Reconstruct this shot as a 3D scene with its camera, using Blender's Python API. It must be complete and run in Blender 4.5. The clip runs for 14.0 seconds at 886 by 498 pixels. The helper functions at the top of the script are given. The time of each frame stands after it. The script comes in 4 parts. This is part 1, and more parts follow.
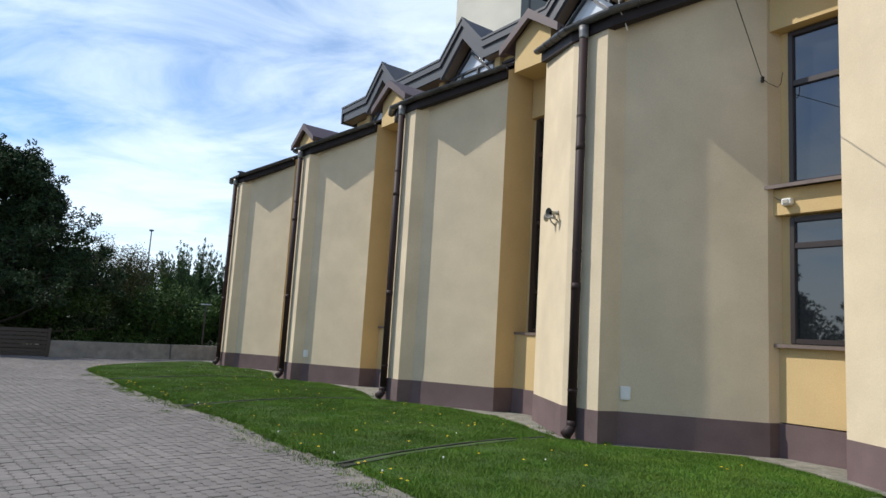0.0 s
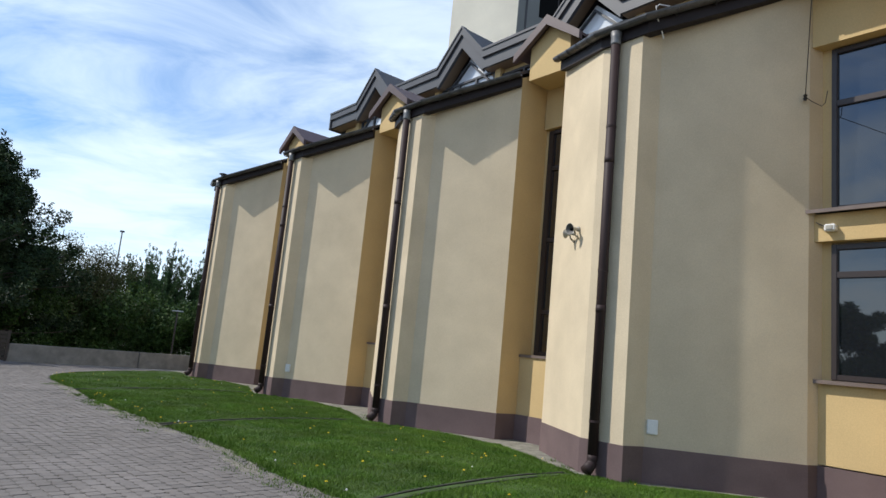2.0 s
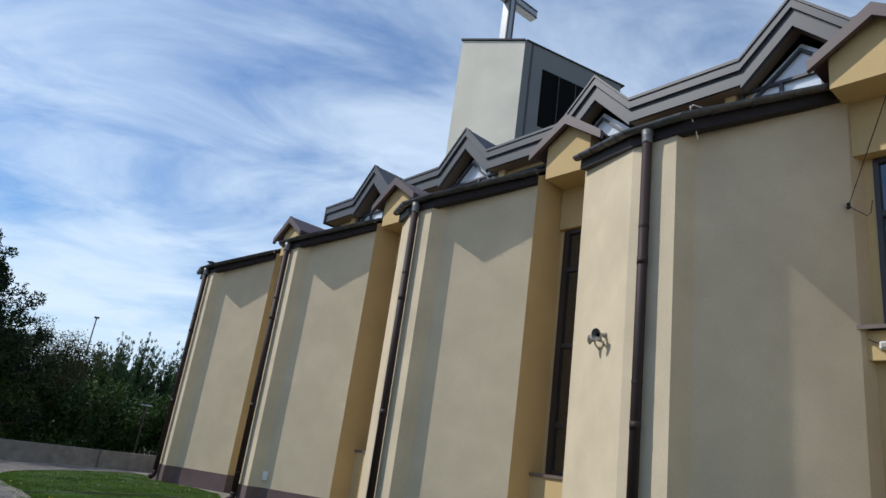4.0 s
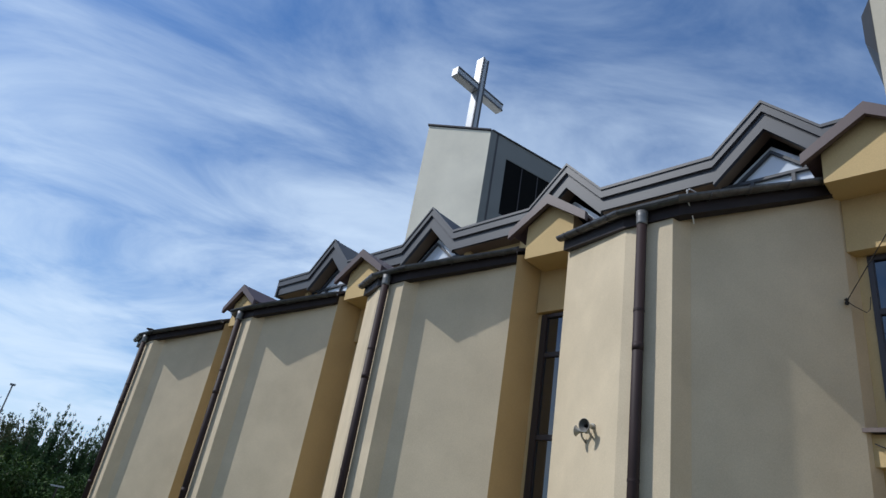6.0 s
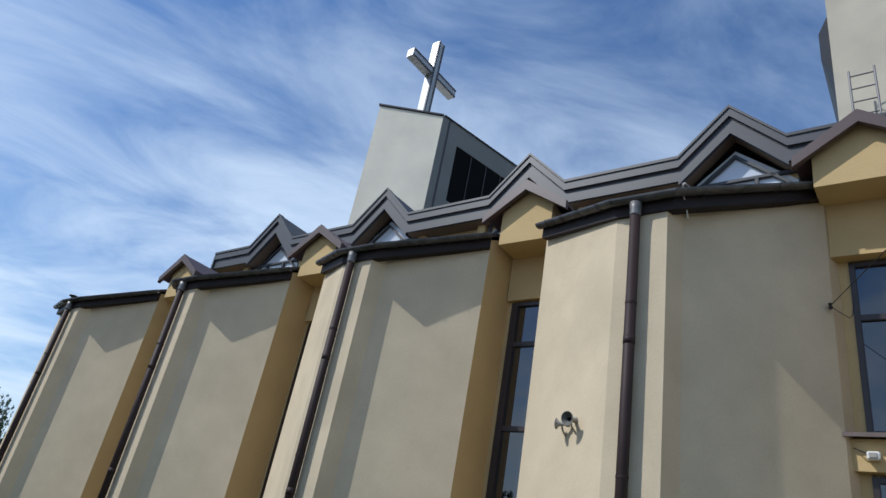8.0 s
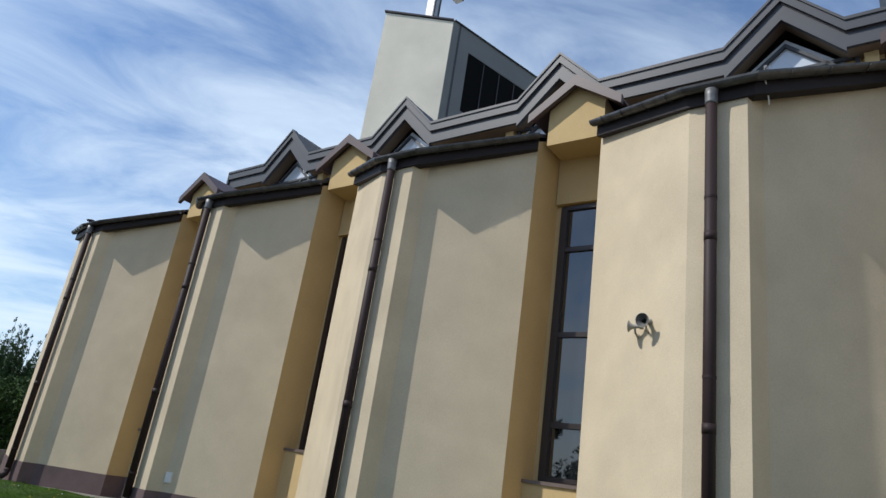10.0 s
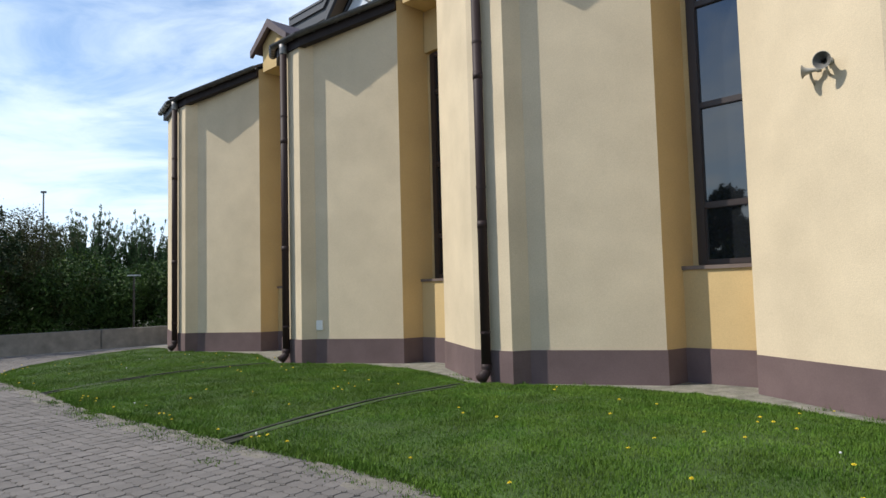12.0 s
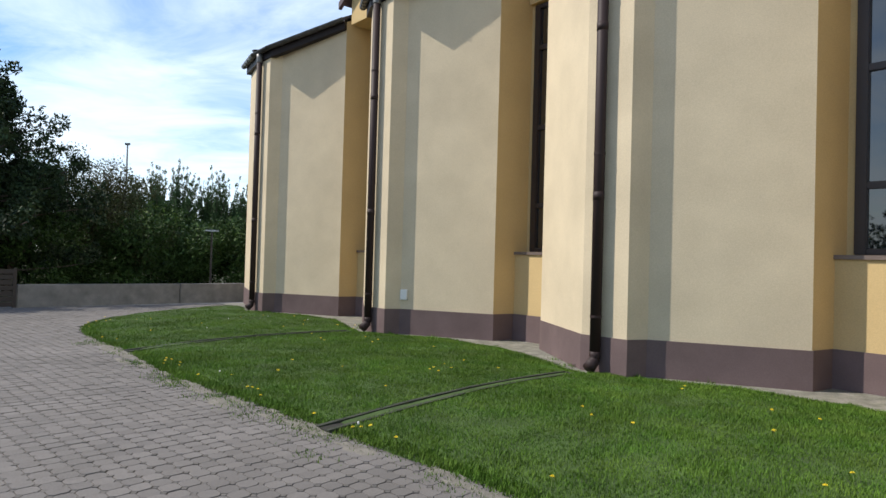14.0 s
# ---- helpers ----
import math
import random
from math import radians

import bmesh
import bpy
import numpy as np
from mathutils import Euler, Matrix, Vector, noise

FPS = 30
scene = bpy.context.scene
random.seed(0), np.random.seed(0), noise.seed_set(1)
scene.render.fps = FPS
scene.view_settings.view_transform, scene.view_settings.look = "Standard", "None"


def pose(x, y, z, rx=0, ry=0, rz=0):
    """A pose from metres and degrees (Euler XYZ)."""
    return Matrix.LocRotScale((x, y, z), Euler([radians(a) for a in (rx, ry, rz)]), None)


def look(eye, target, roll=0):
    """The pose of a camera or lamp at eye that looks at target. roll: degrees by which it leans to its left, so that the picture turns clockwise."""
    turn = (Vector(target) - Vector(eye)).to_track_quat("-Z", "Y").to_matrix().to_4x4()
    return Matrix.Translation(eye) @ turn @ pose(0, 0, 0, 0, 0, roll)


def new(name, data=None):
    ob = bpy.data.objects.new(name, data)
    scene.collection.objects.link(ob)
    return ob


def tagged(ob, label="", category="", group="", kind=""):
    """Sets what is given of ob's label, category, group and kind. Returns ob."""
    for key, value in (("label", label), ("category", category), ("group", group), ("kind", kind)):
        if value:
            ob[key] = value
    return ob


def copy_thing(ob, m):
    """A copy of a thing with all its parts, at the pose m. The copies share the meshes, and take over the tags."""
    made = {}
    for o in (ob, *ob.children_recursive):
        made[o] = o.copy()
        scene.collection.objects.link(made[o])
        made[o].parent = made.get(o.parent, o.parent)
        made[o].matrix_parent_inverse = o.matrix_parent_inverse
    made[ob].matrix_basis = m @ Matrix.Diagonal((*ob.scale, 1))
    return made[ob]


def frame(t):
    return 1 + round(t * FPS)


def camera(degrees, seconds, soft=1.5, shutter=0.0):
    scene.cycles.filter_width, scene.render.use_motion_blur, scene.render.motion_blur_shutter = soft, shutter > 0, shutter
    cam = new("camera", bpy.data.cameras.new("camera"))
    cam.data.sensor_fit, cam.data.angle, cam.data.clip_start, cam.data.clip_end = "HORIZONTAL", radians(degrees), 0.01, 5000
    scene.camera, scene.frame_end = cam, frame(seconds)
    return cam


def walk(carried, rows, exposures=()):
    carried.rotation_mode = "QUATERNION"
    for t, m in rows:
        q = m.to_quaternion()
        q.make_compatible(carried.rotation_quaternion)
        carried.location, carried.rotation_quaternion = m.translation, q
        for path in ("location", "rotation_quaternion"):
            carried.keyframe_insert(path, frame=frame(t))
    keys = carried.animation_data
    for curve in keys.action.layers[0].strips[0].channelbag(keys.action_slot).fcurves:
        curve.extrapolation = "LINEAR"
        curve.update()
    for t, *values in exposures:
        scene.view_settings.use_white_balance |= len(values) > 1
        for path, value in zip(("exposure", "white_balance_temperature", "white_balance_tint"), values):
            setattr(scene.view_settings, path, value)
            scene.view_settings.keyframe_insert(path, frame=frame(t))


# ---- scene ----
cam = camera(67.4, 14.0)
PATH = [
    (0, (0.141, 0.27, 1.442), (0.107, 2.252, 1.706), 3.4),
    (0.5, (-0.111, 0.427, 1.474), (-0.093, 2.407, 1.753), 4.0),
    (1, (-0.207, 0.67, 1.443), (-0.144, 2.648, 1.73), 4.8),
    (1.5, (-0.381, 0.879, 1.47), (-0.337, 2.858, 1.759), 5.5),
    (2, (-0.525, 1.127, 1.469), (-0.476, 3.101, 1.786), 5.5),
    (2.5, (-0.62, 1.401, 1.463), (-0.548, 3.368, 1.819), 5.2),
    (3, (-0.729, 1.62, 1.491), (-0.682, 3.569, 1.937), 5.5),
    (3.5, (-0.918, 1.826, 1.49), (-0.869, 3.749, 2.036), 6.6),
    (4, (-1.02, 2.019, 1.505), (-0.952, 3.919, 2.127), 8.1),
    (6.5, (-1.636, 3.015, 1.475), (-1.391, 4.773, 2.396), 10.8),
    (7, (-1.849, 3.174, 1.469), (-1.471, 4.902, 2.403), 9.3),
    (9.5, (-2.534, 4.176, 1.452), (-2.15, 5.987, 2.209), 12.9),
    (10, (-2.735, 4.358, 1.371), (-2.279, 6.187, 2.037), 8.6),
    (10.5, (-2.822, 4.569, 1.334), (-2.361, 6.464, 1.777), 6.0),
    (11, (-2.845, 4.818, 1.358), (-2.507, 6.76, 1.701), -0.1),
    (11.5, (-2.95, 5.062, 1.339), (-2.7, 7.032, 1.583), -2.1),
    (12, (-3.093, 5.329, 1.35), (-2.834, 7.308, 1.484), -1.5),
    (12.5, (-3.17, 5.61, 1.36), (-2.915, 7.593, 1.412), -1.4),
    (13, (-3.358, 5.823, 1.359), (-3.176, 7.811, 1.483), 1.5),
    (13.5, (-3.53, 6.049, 1.33), (-3.305, 8.03, 1.492), 2.4),
    (14, (-3.585, 6.299, 1.441), (-3.513, 8.297, 1.477), 1.6),
]
EXPOSURES = [(0, -0.12, 6650, 10), (3, -0.26, 6500, 10), (4, -0.50, 6350, 10),
             (6.5, -0.62, 6080, 10), (7.2, -0.62, 6080, 10), (9.5, -0.42, 6280, 10),
             (10.5, -0.46, 6500, 10), (11, -0.40, 6600, 10), (11.5, -0.28, 6680, 10),
             (12, -0.12, 6780, 10), (12.5, -0.03, 6820, 10), (14, -0.02, 6820, 10)]
walk(cam, [(t, look(eye, target, roll)) for t, eye, target, roll in PATH], EXPOSURES)

# ---- light ----
SUN_AZ, SUN_EL = 176.0, 46.5
world = bpy.data.worlds.new("sky")
scene.world = world
world.use_nodes = True


def sky_nodes():
    nt = world.node_tree
    nt.nodes.clear()
    out = nt.nodes.new("ShaderNodeOutputWorld")
    bg = nt.nodes.new("ShaderNodeBackground")
    sky = nt.nodes.new("ShaderNodeTexSky")
    sky.sky_type = "NISHITA"
    sky.sun_disc = False
    sky.sun_elevation = radians(SUN_EL)
    sky.sun_rotation = radians(90 - SUN_AZ)
    sky.air_density, sky.dust_density, sky.ozone_density = 1.0, 0.6, 2.5
    tc = nt.nodes.new("ShaderNodeTexCoord")
    sep = nt.nodes.new("ShaderNodeSeparateXYZ")
    nt.links.new(tc.outputs["Generated"], sep.inputs[0])

    def math_node(op, a, b=None, clamp=False):
        n = nt.nodes.new("ShaderNodeMath")
        n.operation, n.use_clamp = op, clamp
        for i, x in enumerate((a, b)):
            if x is None:
                continue
            if isinstance(x, (int, float)):
                n.inputs[i].default_value = x
            else:
                nt.links.new(x, n.inputs[i])
        return n.outputs[0]

    # cirrus on a high flat layer: streaks drawn out along one heading
    h = math_node("MAXIMUM", math_node("ADD", sep.outputs[2], 0.12), 0.05)
    comb = nt.nodes.new("ShaderNodeCombineXYZ")
    nt.links.new(math_node("DIVIDE", sep.outputs[0], h), comb.inputs[0])
    nt.links.new(math_node("DIVIDE", sep.outputs[1], h), comb.inputs[1])
    mp = nt.nodes.new("ShaderNodeMapping")
    mp.inputs["Rotation"].default_value = (0, 0, radians(-24))
    mp.inputs["Scale"].default_value = (1.05, 1.5, 1)
    nt.links.new(comb.outputs[0], mp.inputs[0])

    def fbm(scale, detail, rough, dist, vec):
        n = nt.nodes.new("ShaderNodeTexNoise")
        n.inputs["Scale"].default_value, n.inputs["Detail"].default_value = scale, detail
        n.inputs["Roughness"].default_value, n.inputs["Distortion"].default_value = rough, dist
        nt.links.new(vec, n.inputs["Vector"])
        return n.outputs["Fac"]

    streak = fbm(1.5, 9, 0.585, 0.7, mp.outputs[0])
    big = fbm(0.8, 3, 0.5, 0.2, comb.outputs[0])
    low = math_node("MULTIPLY", math_node("SUBTRACT", 0.55, sep.outputs[2]), 0.55)
    amount = math_node("ADD", math_node("ADD", math_node("MULTIPLY", streak, 1.0), math_node("MULTIPLY", big, 0.85)), low)
    ramp = nt.nodes.new("ShaderNodeMapRange")
    ramp.interpolation_type = "SMOOTHSTEP"
    ramp.inputs["From Min"].default_value, ramp.inputs["From Max"].default_value = 0.50, 1.38
    nt.links.new(amount, ramp.inputs["Value"])
    mix = nt.nodes.new("ShaderNodeMix")
    mix.data_type = "RGBA"
    nt.links.new(math_node("MULTIPLY", ramp.outputs[0], 0.92), mix.inputs["Factor"])
    hsv = nt.nodes.new("ShaderNodeHueSaturation")
    hsv.inputs["Hue"].default_value = 0.506
    hsv.inputs["Saturation"].default_value, hsv.inputs["Value"].default_value = 1.78, 1.36
    nt.links.new(sky.outputs[0], hsv.inputs["Color"])
    nt.links.new(hsv.outputs[0], mix.inputs["A"])
    mix.inputs["B"].default_value = (9.0, 10.6, 12.3, 1)
    nt.links.new(mix.outputs["Result"], bg.inputs["Color"])
    bg.inputs["Strength"].default_value = 0.122
    nt.links.new(bg.outputs[0], out.inputs[0])


sky_nodes()
sun = new("sun", bpy.data.lights.new("sun", "SUN"))
sun.data.energy, sun.data.angle, sun.data.color = 5.0, radians(0.53), (1.0, 0.965, 0.91)
sun_dir = Vector((math.cos(radians(SUN_EL)) * math.cos(radians(SUN_AZ)), math.cos(radians(SUN_EL)) * math.sin(radians(SUN_AZ)), math.sin(radians(SUN_EL))))
sun.matrix_world = look(sun_dir * 60, (0, 0, 0))


# ---- materials ----
def material(name, base, rough=0.8, metal=0.0, stain=0.12, stain_scale=0.7, grain=0.06, grain_scale=60, bump=0.0, bump_scale=120, spec=0.5, tint=None, island=0.0, each=0.0):
    """Base colour varied at two scales, with a fine relief."""
    m = bpy.data.materials.new(name)
    m.use_nodes = True
    nt = m.node_tree
    b = nt.nodes["Principled BSDF"]
    tc = nt.nodes.new("ShaderNodeNewGeometry")

    def noise_tex(scale, detail):
        n = nt.nodes.new("ShaderNodeTexNoise")
        n.inputs["Scale"].default_value, n.inputs["Detail"].default_value = scale, detail
        nt.links.new(tc.outputs["Position"], n.inputs["Vector"])
        return n.outputs["Fac"]

    def mapped(sock, lo, hi):
        n = nt.nodes.new("ShaderNodeMapRange")
        n.inputs["From Min"].default_value, n.inputs["From Max"].default_value = 0.3, 0.7
        n.inputs["To Min"].default_value, n.inputs["To Max"].default_value = lo, hi
        nt.links.new(sock, n.inputs["Value"])
        return n.outputs[0]

    def times(a, c):
        n = nt.nodes.new("ShaderNodeMath")
        n.operation = "MULTIPLY"
        nt.links.new(a, n.inputs[0])
        nt.links.new(c, n.inputs[1])
        return n.outputs[0]

    val = times(mapped(noise_tex(stain_scale, 5), 1 - stain, 1 + stain * 0.6), mapped(noise_tex(grain_scale, 3), 1 - grain, 1 + grain))
    if island or each:
        src = nt.nodes.new("ShaderNodeObjectInfo").outputs["Random"] if each else tc.outputs["Random Per Island"]
        n = nt.nodes.new("ShaderNodeMapRange")
        k = each or island
        n.inputs["To Min"].default_value, n.inputs["To Max"].default_value = 1 - k, 1 + k
        nt.links.new(src, n.inputs["Value"])
        val = times(val, n.outputs[0])
    col = nt.nodes.new("ShaderNodeMix")
    col.data_type = "RGBA"
    col.inputs["A"].default_value = (*base, 1)
    col.inputs["B"].default_value = (*(tint or base), 1)
    nt.links.new(mapped(noise_tex(stain_scale * 2.3, 4), 0, 1), col.inputs["Factor"])
    sc = nt.nodes.new("ShaderNodeVectorMath")
    sc.operation = "SCALE"
    nt.links.new(col.outputs["Result"], sc.inputs[0])
    nt.links.new(val, sc.inputs["Scale"])
    nt.links.new(sc.outputs[0], b.inputs["Base Color"])
    b.inputs["Roughness"].default_value, b.inputs["Metallic"].default_value = rough, metal
    b.inputs["Specular IOR Level"].default_value = spec
    if bump:
        bp = nt.nodes.new("ShaderNodeBump")
        bp.inputs["Strength"].default_value, bp.inputs["Distance"].default_value = bump, 0.01
        nt.links.new(noise_tex(bump_scale, 4), bp.inputs["Height"])
        nt.links.new(bp.outputs[0], b.inputs["Normal"])
    return m


CREAM = material("cream_render", (0.605, 0.507, 0.357), 0.92, tint=(0.575, 0.48, 0.336), stain=0.10, stain_scale=1.1, bump=0.3, bump_scale=95, spec=0.2)
OCHRE = material("ochre_render", (0.57, 0.415, 0.205), 0.92, tint=(0.53, 0.385, 0.19), stain=0.07, bump=0.35, bump_scale=90, spec=0.2)
PLINTH = material("plinth_render", (0.148, 0.104, 0.10), 0.9, tint=(0.13, 0.09, 0.088), stain=0.14, stain_scale=1.5, bump=0.3, bump_scale=110, spec=0.3)
TOWERM = material("tower_render", (0.78, 0.73, 0.60), 0.92, tint=(0.72, 0.675, 0.56), stain=0.10, stain_scale=0.4, bump=0.3, bump_scale=60, spec=0.2)
PIPE = material("brown_pipe_plastic", (0.032, 0.019, 0.018), 0.6, stain=0.15, stain_scale=2, grain=0.08, spec=0.25)
GUTTER = material("dark_gutter_sheet", (0.04, 0.034, 0.034), 0.35, stain=0.2, stain_scale=3)
EAVES = material("dark_eaves_board", (0.022, 0.016, 0.016), 0.6, stain=0.2, stain_scale=3, spec=0.25)
FASCIA = material("grey_fascia_sheet", (0.05, 0.053, 0.060), 0.5, stain=0.08, stain_scale=1.2)
ROOF = material("dark_roof_sheet", (0.07, 0.06, 0.065), 0.5, stain=0.15, stain_scale=1.5)
BROWN = material("brown_verge_sheet", (0.085, 0.055, 0.052), 0.5, stain=0.1)
FRAME = material("brown_window_frame", (0.03, 0.02, 0.017), 0.4)
SILL = material("brown_sill_sheet", (0.16, 0.12, 0.10), 0.4, stain=0.15, stain_scale=4)
WHITE = material("white_plastic", (0.75, 0.74, 0.70), 0.5)
ZINC = material("zinc_sheet", (0.5, 0.51, 0.53), 0.35, metal=0.8, stain=0.15, stain_scale=3)
STEEL = material("galvanised_steel", (0.16, 0.16, 0.165), 0.5, metal=0.4)
# near black; on the tower it stands for shade inside the belfry
DARK = material("flat_black", (0.005, 0.005, 0.005), 0.9, spec=0.1)
SOFFIT = material("brown_soffit_boards", (0.22, 0.16, 0.105), 0.7, stain=0.1)
CONCRETE = material("weathered_concrete", (0.235, 0.22, 0.20), 0.9, tint=(0.18, 0.172, 0.155), stain=0.25, stain_scale=2.5, bump=0.4, bump_scale=60)
PAVER = material("grey_concrete_paver", (0.165, 0.150, 0.138), 0.9, tint=(0.140, 0.127, 0.115), stain=0.16, stain_scale=0.5, grain=0.12, grain_scale=90, bump=0.4, bump_scale=150, island=0.12)
JOINT = material("joint_sand", (0.135, 0.122, 0.108), 0.95, stain=0.3, stain_scale=2)
YARD = material("pale_yard_concrete", (0.34, 0.325, 0.30), 0.92, tint=(0.29, 0.275, 0.25), stain=0.2, stain_scale=0.8, bump=0.3, bump_scale=40)
SOIL = material("lawn_soil", (0.045, 0.085, 0.015), 0.95, stain=0.4, stain_scale=3, grain=0.5, grain_scale=120)
GROUND = material("rough_grassy_ground", (0.07, 0.085, 0.035), 0.95, tint=(0.09, 0.085, 0.05), stain=0.3, stain_scale=0.4, grain=0.3, grain_scale=8)


def glass_material(name, base, rough=0.02):
    m = bpy.data.materials.new(name)
    m.use_nodes = True
    b = m.node_tree.nodes["Principled BSDF"]
    b.inputs["Base Color"].default_value = (*base, 1)
    b.inputs["Roughness"].default_value = rough
    b.inputs["IOR"].default_value = 1.7
    b.inputs["Specular IOR Level"].default_value = 0.8
    return m


PANE = glass_material("dark_window_glass", (0.012, 0.014, 0.017))


# ---- mesh helpers ----
BASE = pose(0, 0, 0, 0, 0, 127.485)      # x runs along the church wall, y out of it
PITCH, U0, V0 = 5.434, 7.20, -8.13       # bay length, first downpipe


def link(name, bm, mat, parent=None, m=None, smooth=False):
    me = bpy.data.meshes.new(name)
    bm.normal_update()
    bm.to_mesh(me)
    bm.free()
    for x in (mat if isinstance(mat, (list, tuple)) else [mat]):
        me.materials.append(x)
    if smooth:
        for p in me.polygons:
            p.use_smooth = True
    ob = new(name, me)
    if parent is not None:
        ob.parent = parent
    if m is not None:
        ob.matrix_basis = m
    return ob


def part(name, bm, mat, parent, label="", m=None, smooth=False):
    return tagged(link(name, bm, mat, parent, m, smooth), label)


def empty(name, m, label, category, group="", kind=""):
    ob = new(name)
    ob.matrix_basis = m
    return tagged(ob, label, category, group, kind)


def add_box(bm, x0, x1, y0, y1, z0, z1, bevel=0.0):
    vs = [bm.verts.new((x, y, z)) for x in (x0, x1) for y in (y0, y1) for z in (z0, z1)]
    fs = [(0, 1, 3, 2), (4, 6, 7, 5), (0, 4, 5, 1), (2, 3, 7, 6), (0, 2, 6, 4), (1, 5, 7, 3)]
    made = [bm.faces.new([vs[i] for i in f]) for f in fs]
    if bevel:
        es = list({e for f in made for e in f.edges})
        bmesh.ops.bevel(bm, geom=es, offset=bevel, segments=2, affect="EDGES")
    return bm


def box(*a, bevel=0.0):
    return add_box(bmesh.new(), *a, bevel=bevel)


def extrude_plan(pts, z0, z1):
    """A solid from a plan outline; z0 and z1 are numbers or functions of (x, y)."""
    bm = bmesh.new()
    f0 = z0 if callable(z0) else (lambda x, y: z0)
    f1 = z1 if callable(z1) else (lambda x, y: z1)
    lo = [bm.verts.new((x, y, f0(x, y))) for x, y in pts]
    hi = [bm.verts.new((x, y, f1(x, y))) for x, y in pts]
    n = len(pts)
    for i in range(n):
        j = (i + 1) % n
        bm.faces.new((lo[i], lo[j], hi[j], hi[i]))
    bm.faces.new(lo[::-1])
    bm.faces.new(hi)
    bmesh.ops.recalc_face_normals(bm, faces=bm.faces[:])
    return bm


def sweep(bm, pts, rad, sides=12, cap=True):
    """A tube of radius rad along points."""
    rings = []
    pts = [Vector(p) for p in pts]
    for i, p in enumerate(pts):
        d = (pts[min(i + 1, len(pts) - 1)] - pts[max(i - 1, 0)]).normalized()
        a = d.cross(Vector((0.13, 0.31, 1) if abs(d.z) < 0.95 else (1, 0.2, 0))).normalized()
        c = d.cross(a)
        r = rad[i] if isinstance(rad, (list, tuple)) else rad
        rings.append([bm.verts.new(p + (a * math.cos(k * math.tau / sides) + c * math.sin(k * math.tau / sides)) * r) for k in range(sides)])
    for r0, r1 in zip(rings, rings[1:]):
        for k in range(sides):
            bm.faces.new((r0[k], r0[(k + 1) % sides], r1[(k + 1) % sides], r1[k]))
    if cap:
        bm.faces.new(rings[0][::-1])
        bm.faces.new(rings[-1])
    return bm


def profile_sweep(bm, path, prof, closed=True):
    """Sweeps a profile of (out, up) along a plan path of (x, y, z), mitred; out is to the left of the path's heading."""
    path = [Vector(p) for p in path]
    rows = []
    for i, p in enumerate(path):
        d0 = (path[i] - path[i - 1]) if i else (path[1] - path[0])
        d1 = (path[i + 1] - path[i]) if i < len(path) - 1 else d0
        n0 = Vector((-d0.y, d0.x, 0)).normalized()
        n1 = Vector((-d1.y, d1.x, 0)).normalized()
        n = (n0 + n1).normalized()
        n /= max(0.3, n.dot(n0))
        rows.append([bm.verts.new(p + n * o + Vector((0, 0, h))) for o, h in prof])
    m = len(prof)
    for a, b in zip(rows, rows[1:]):
        for k in range(m if closed else m - 1):
            bm.faces.new((a[k], b[k], b[(k + 1) % m], a[(k + 1) % m]))
    if closed:
        bm.faces.new(rows[0])
        bm.faces.new(rows[-1][::-1])
    bmesh.ops.recalc_face_normals(bm, faces=bm.faces[:])
    return bm



# ---- ground ----
def world_of(u, v, z=0.0):
    return BASE @ Vector((u, v, z))


def flat(pts, z):
    bm = bmesh.new()
    bm.faces.new([bm.verts.new((x, y, z)) for x, y in pts])
    if bm.faces[:][0].normal.z < 0:
        bmesh.ops.reverse_faces(bm, faces=bm.faces[:])
    return bm


tagged(link("ground", flat([(-600, -600), (600, -600), (600, 600), (-600, 600)], -0.06), GROUND), "rough grassy ground reaching to the horizon", "ground", kind="structure")
tagged(link("pavement", flat([(-44, -60), (60, -60), (60, 30), (-7.5, 30), (-14.0, 23.8), (-20.0, 18.39), (-44, 18.39)], -0.012), JOINT), "grey concrete block paving with sandy joints", "pavement", kind="structure")
pavement = bpy.data.objects["pavement"]

tagged(link("yard_strip", flat([(26.3, -13), (28.3, -13), (27.6, -3.6), (26.9, 3), (26.3, 3)], -0.008), YARD, m=BASE), "pale worn concrete strip of the yard", "yard", kind="structure")

# lawn outline along the wall: outer edge, round end, inner edge with a scallop in each bay
LAWN_V = -3.92


def lawn_inner(u):
    """How far out the lawn begins at u."""
    k = round((u - U0) / PITCH)
    s = (u - U0) - k * PITCH
    if s < 0 and k == 0:
        return V0 - 0.10 - 0.98 * max(0.0, min(-s, 1.9) - 0.42) + 0.35 * max(0.0, -s - 1.9)
    if s < 0:
        return V0 - 0.12 + max(s, -2.72) * 0.42 * (1 if s > -1.6 else (1.6 / -s)) + 0.05
    return V0 + 0.12 - (0.52 if k == -1 else 0.37) * min(s, 2.72)


def lawn_outer(u):
    if u < 20.0:
        t = min(1.0, max(0.0, (u - 11.6) / 3.0))
        return LAWN_V + 0.31 * t * t * (3 - 2 * t) + 0.05 * math.sin(u * 1.7)
    if u > 24.6:
        return -9.0
    return LAWN_V + 0.31 - 5.1 * (1 - math.sqrt(max(0.0, 1 - ((u - 20.0) / 4.7) ** 2)))


def drain_u(k, v):
    """The line of a drain channel across the lawn."""
    return U0 + k * PITCH + 0.20 - 0.175 * (v - V0)


def lawn_h(u, v):
    """The lawn swells a little between its edges."""
    a, b = lawn_inner(u), lawn_outer(u)
    t = min(1.0, max(0.0, (v - a) / max(0.3, b - a)))
    return 0.012 + 0.07 * math.sin(math.pi * t) ** 0.7 + 0.012 * noise.noise((u * 1.3, v * 1.3, 0))


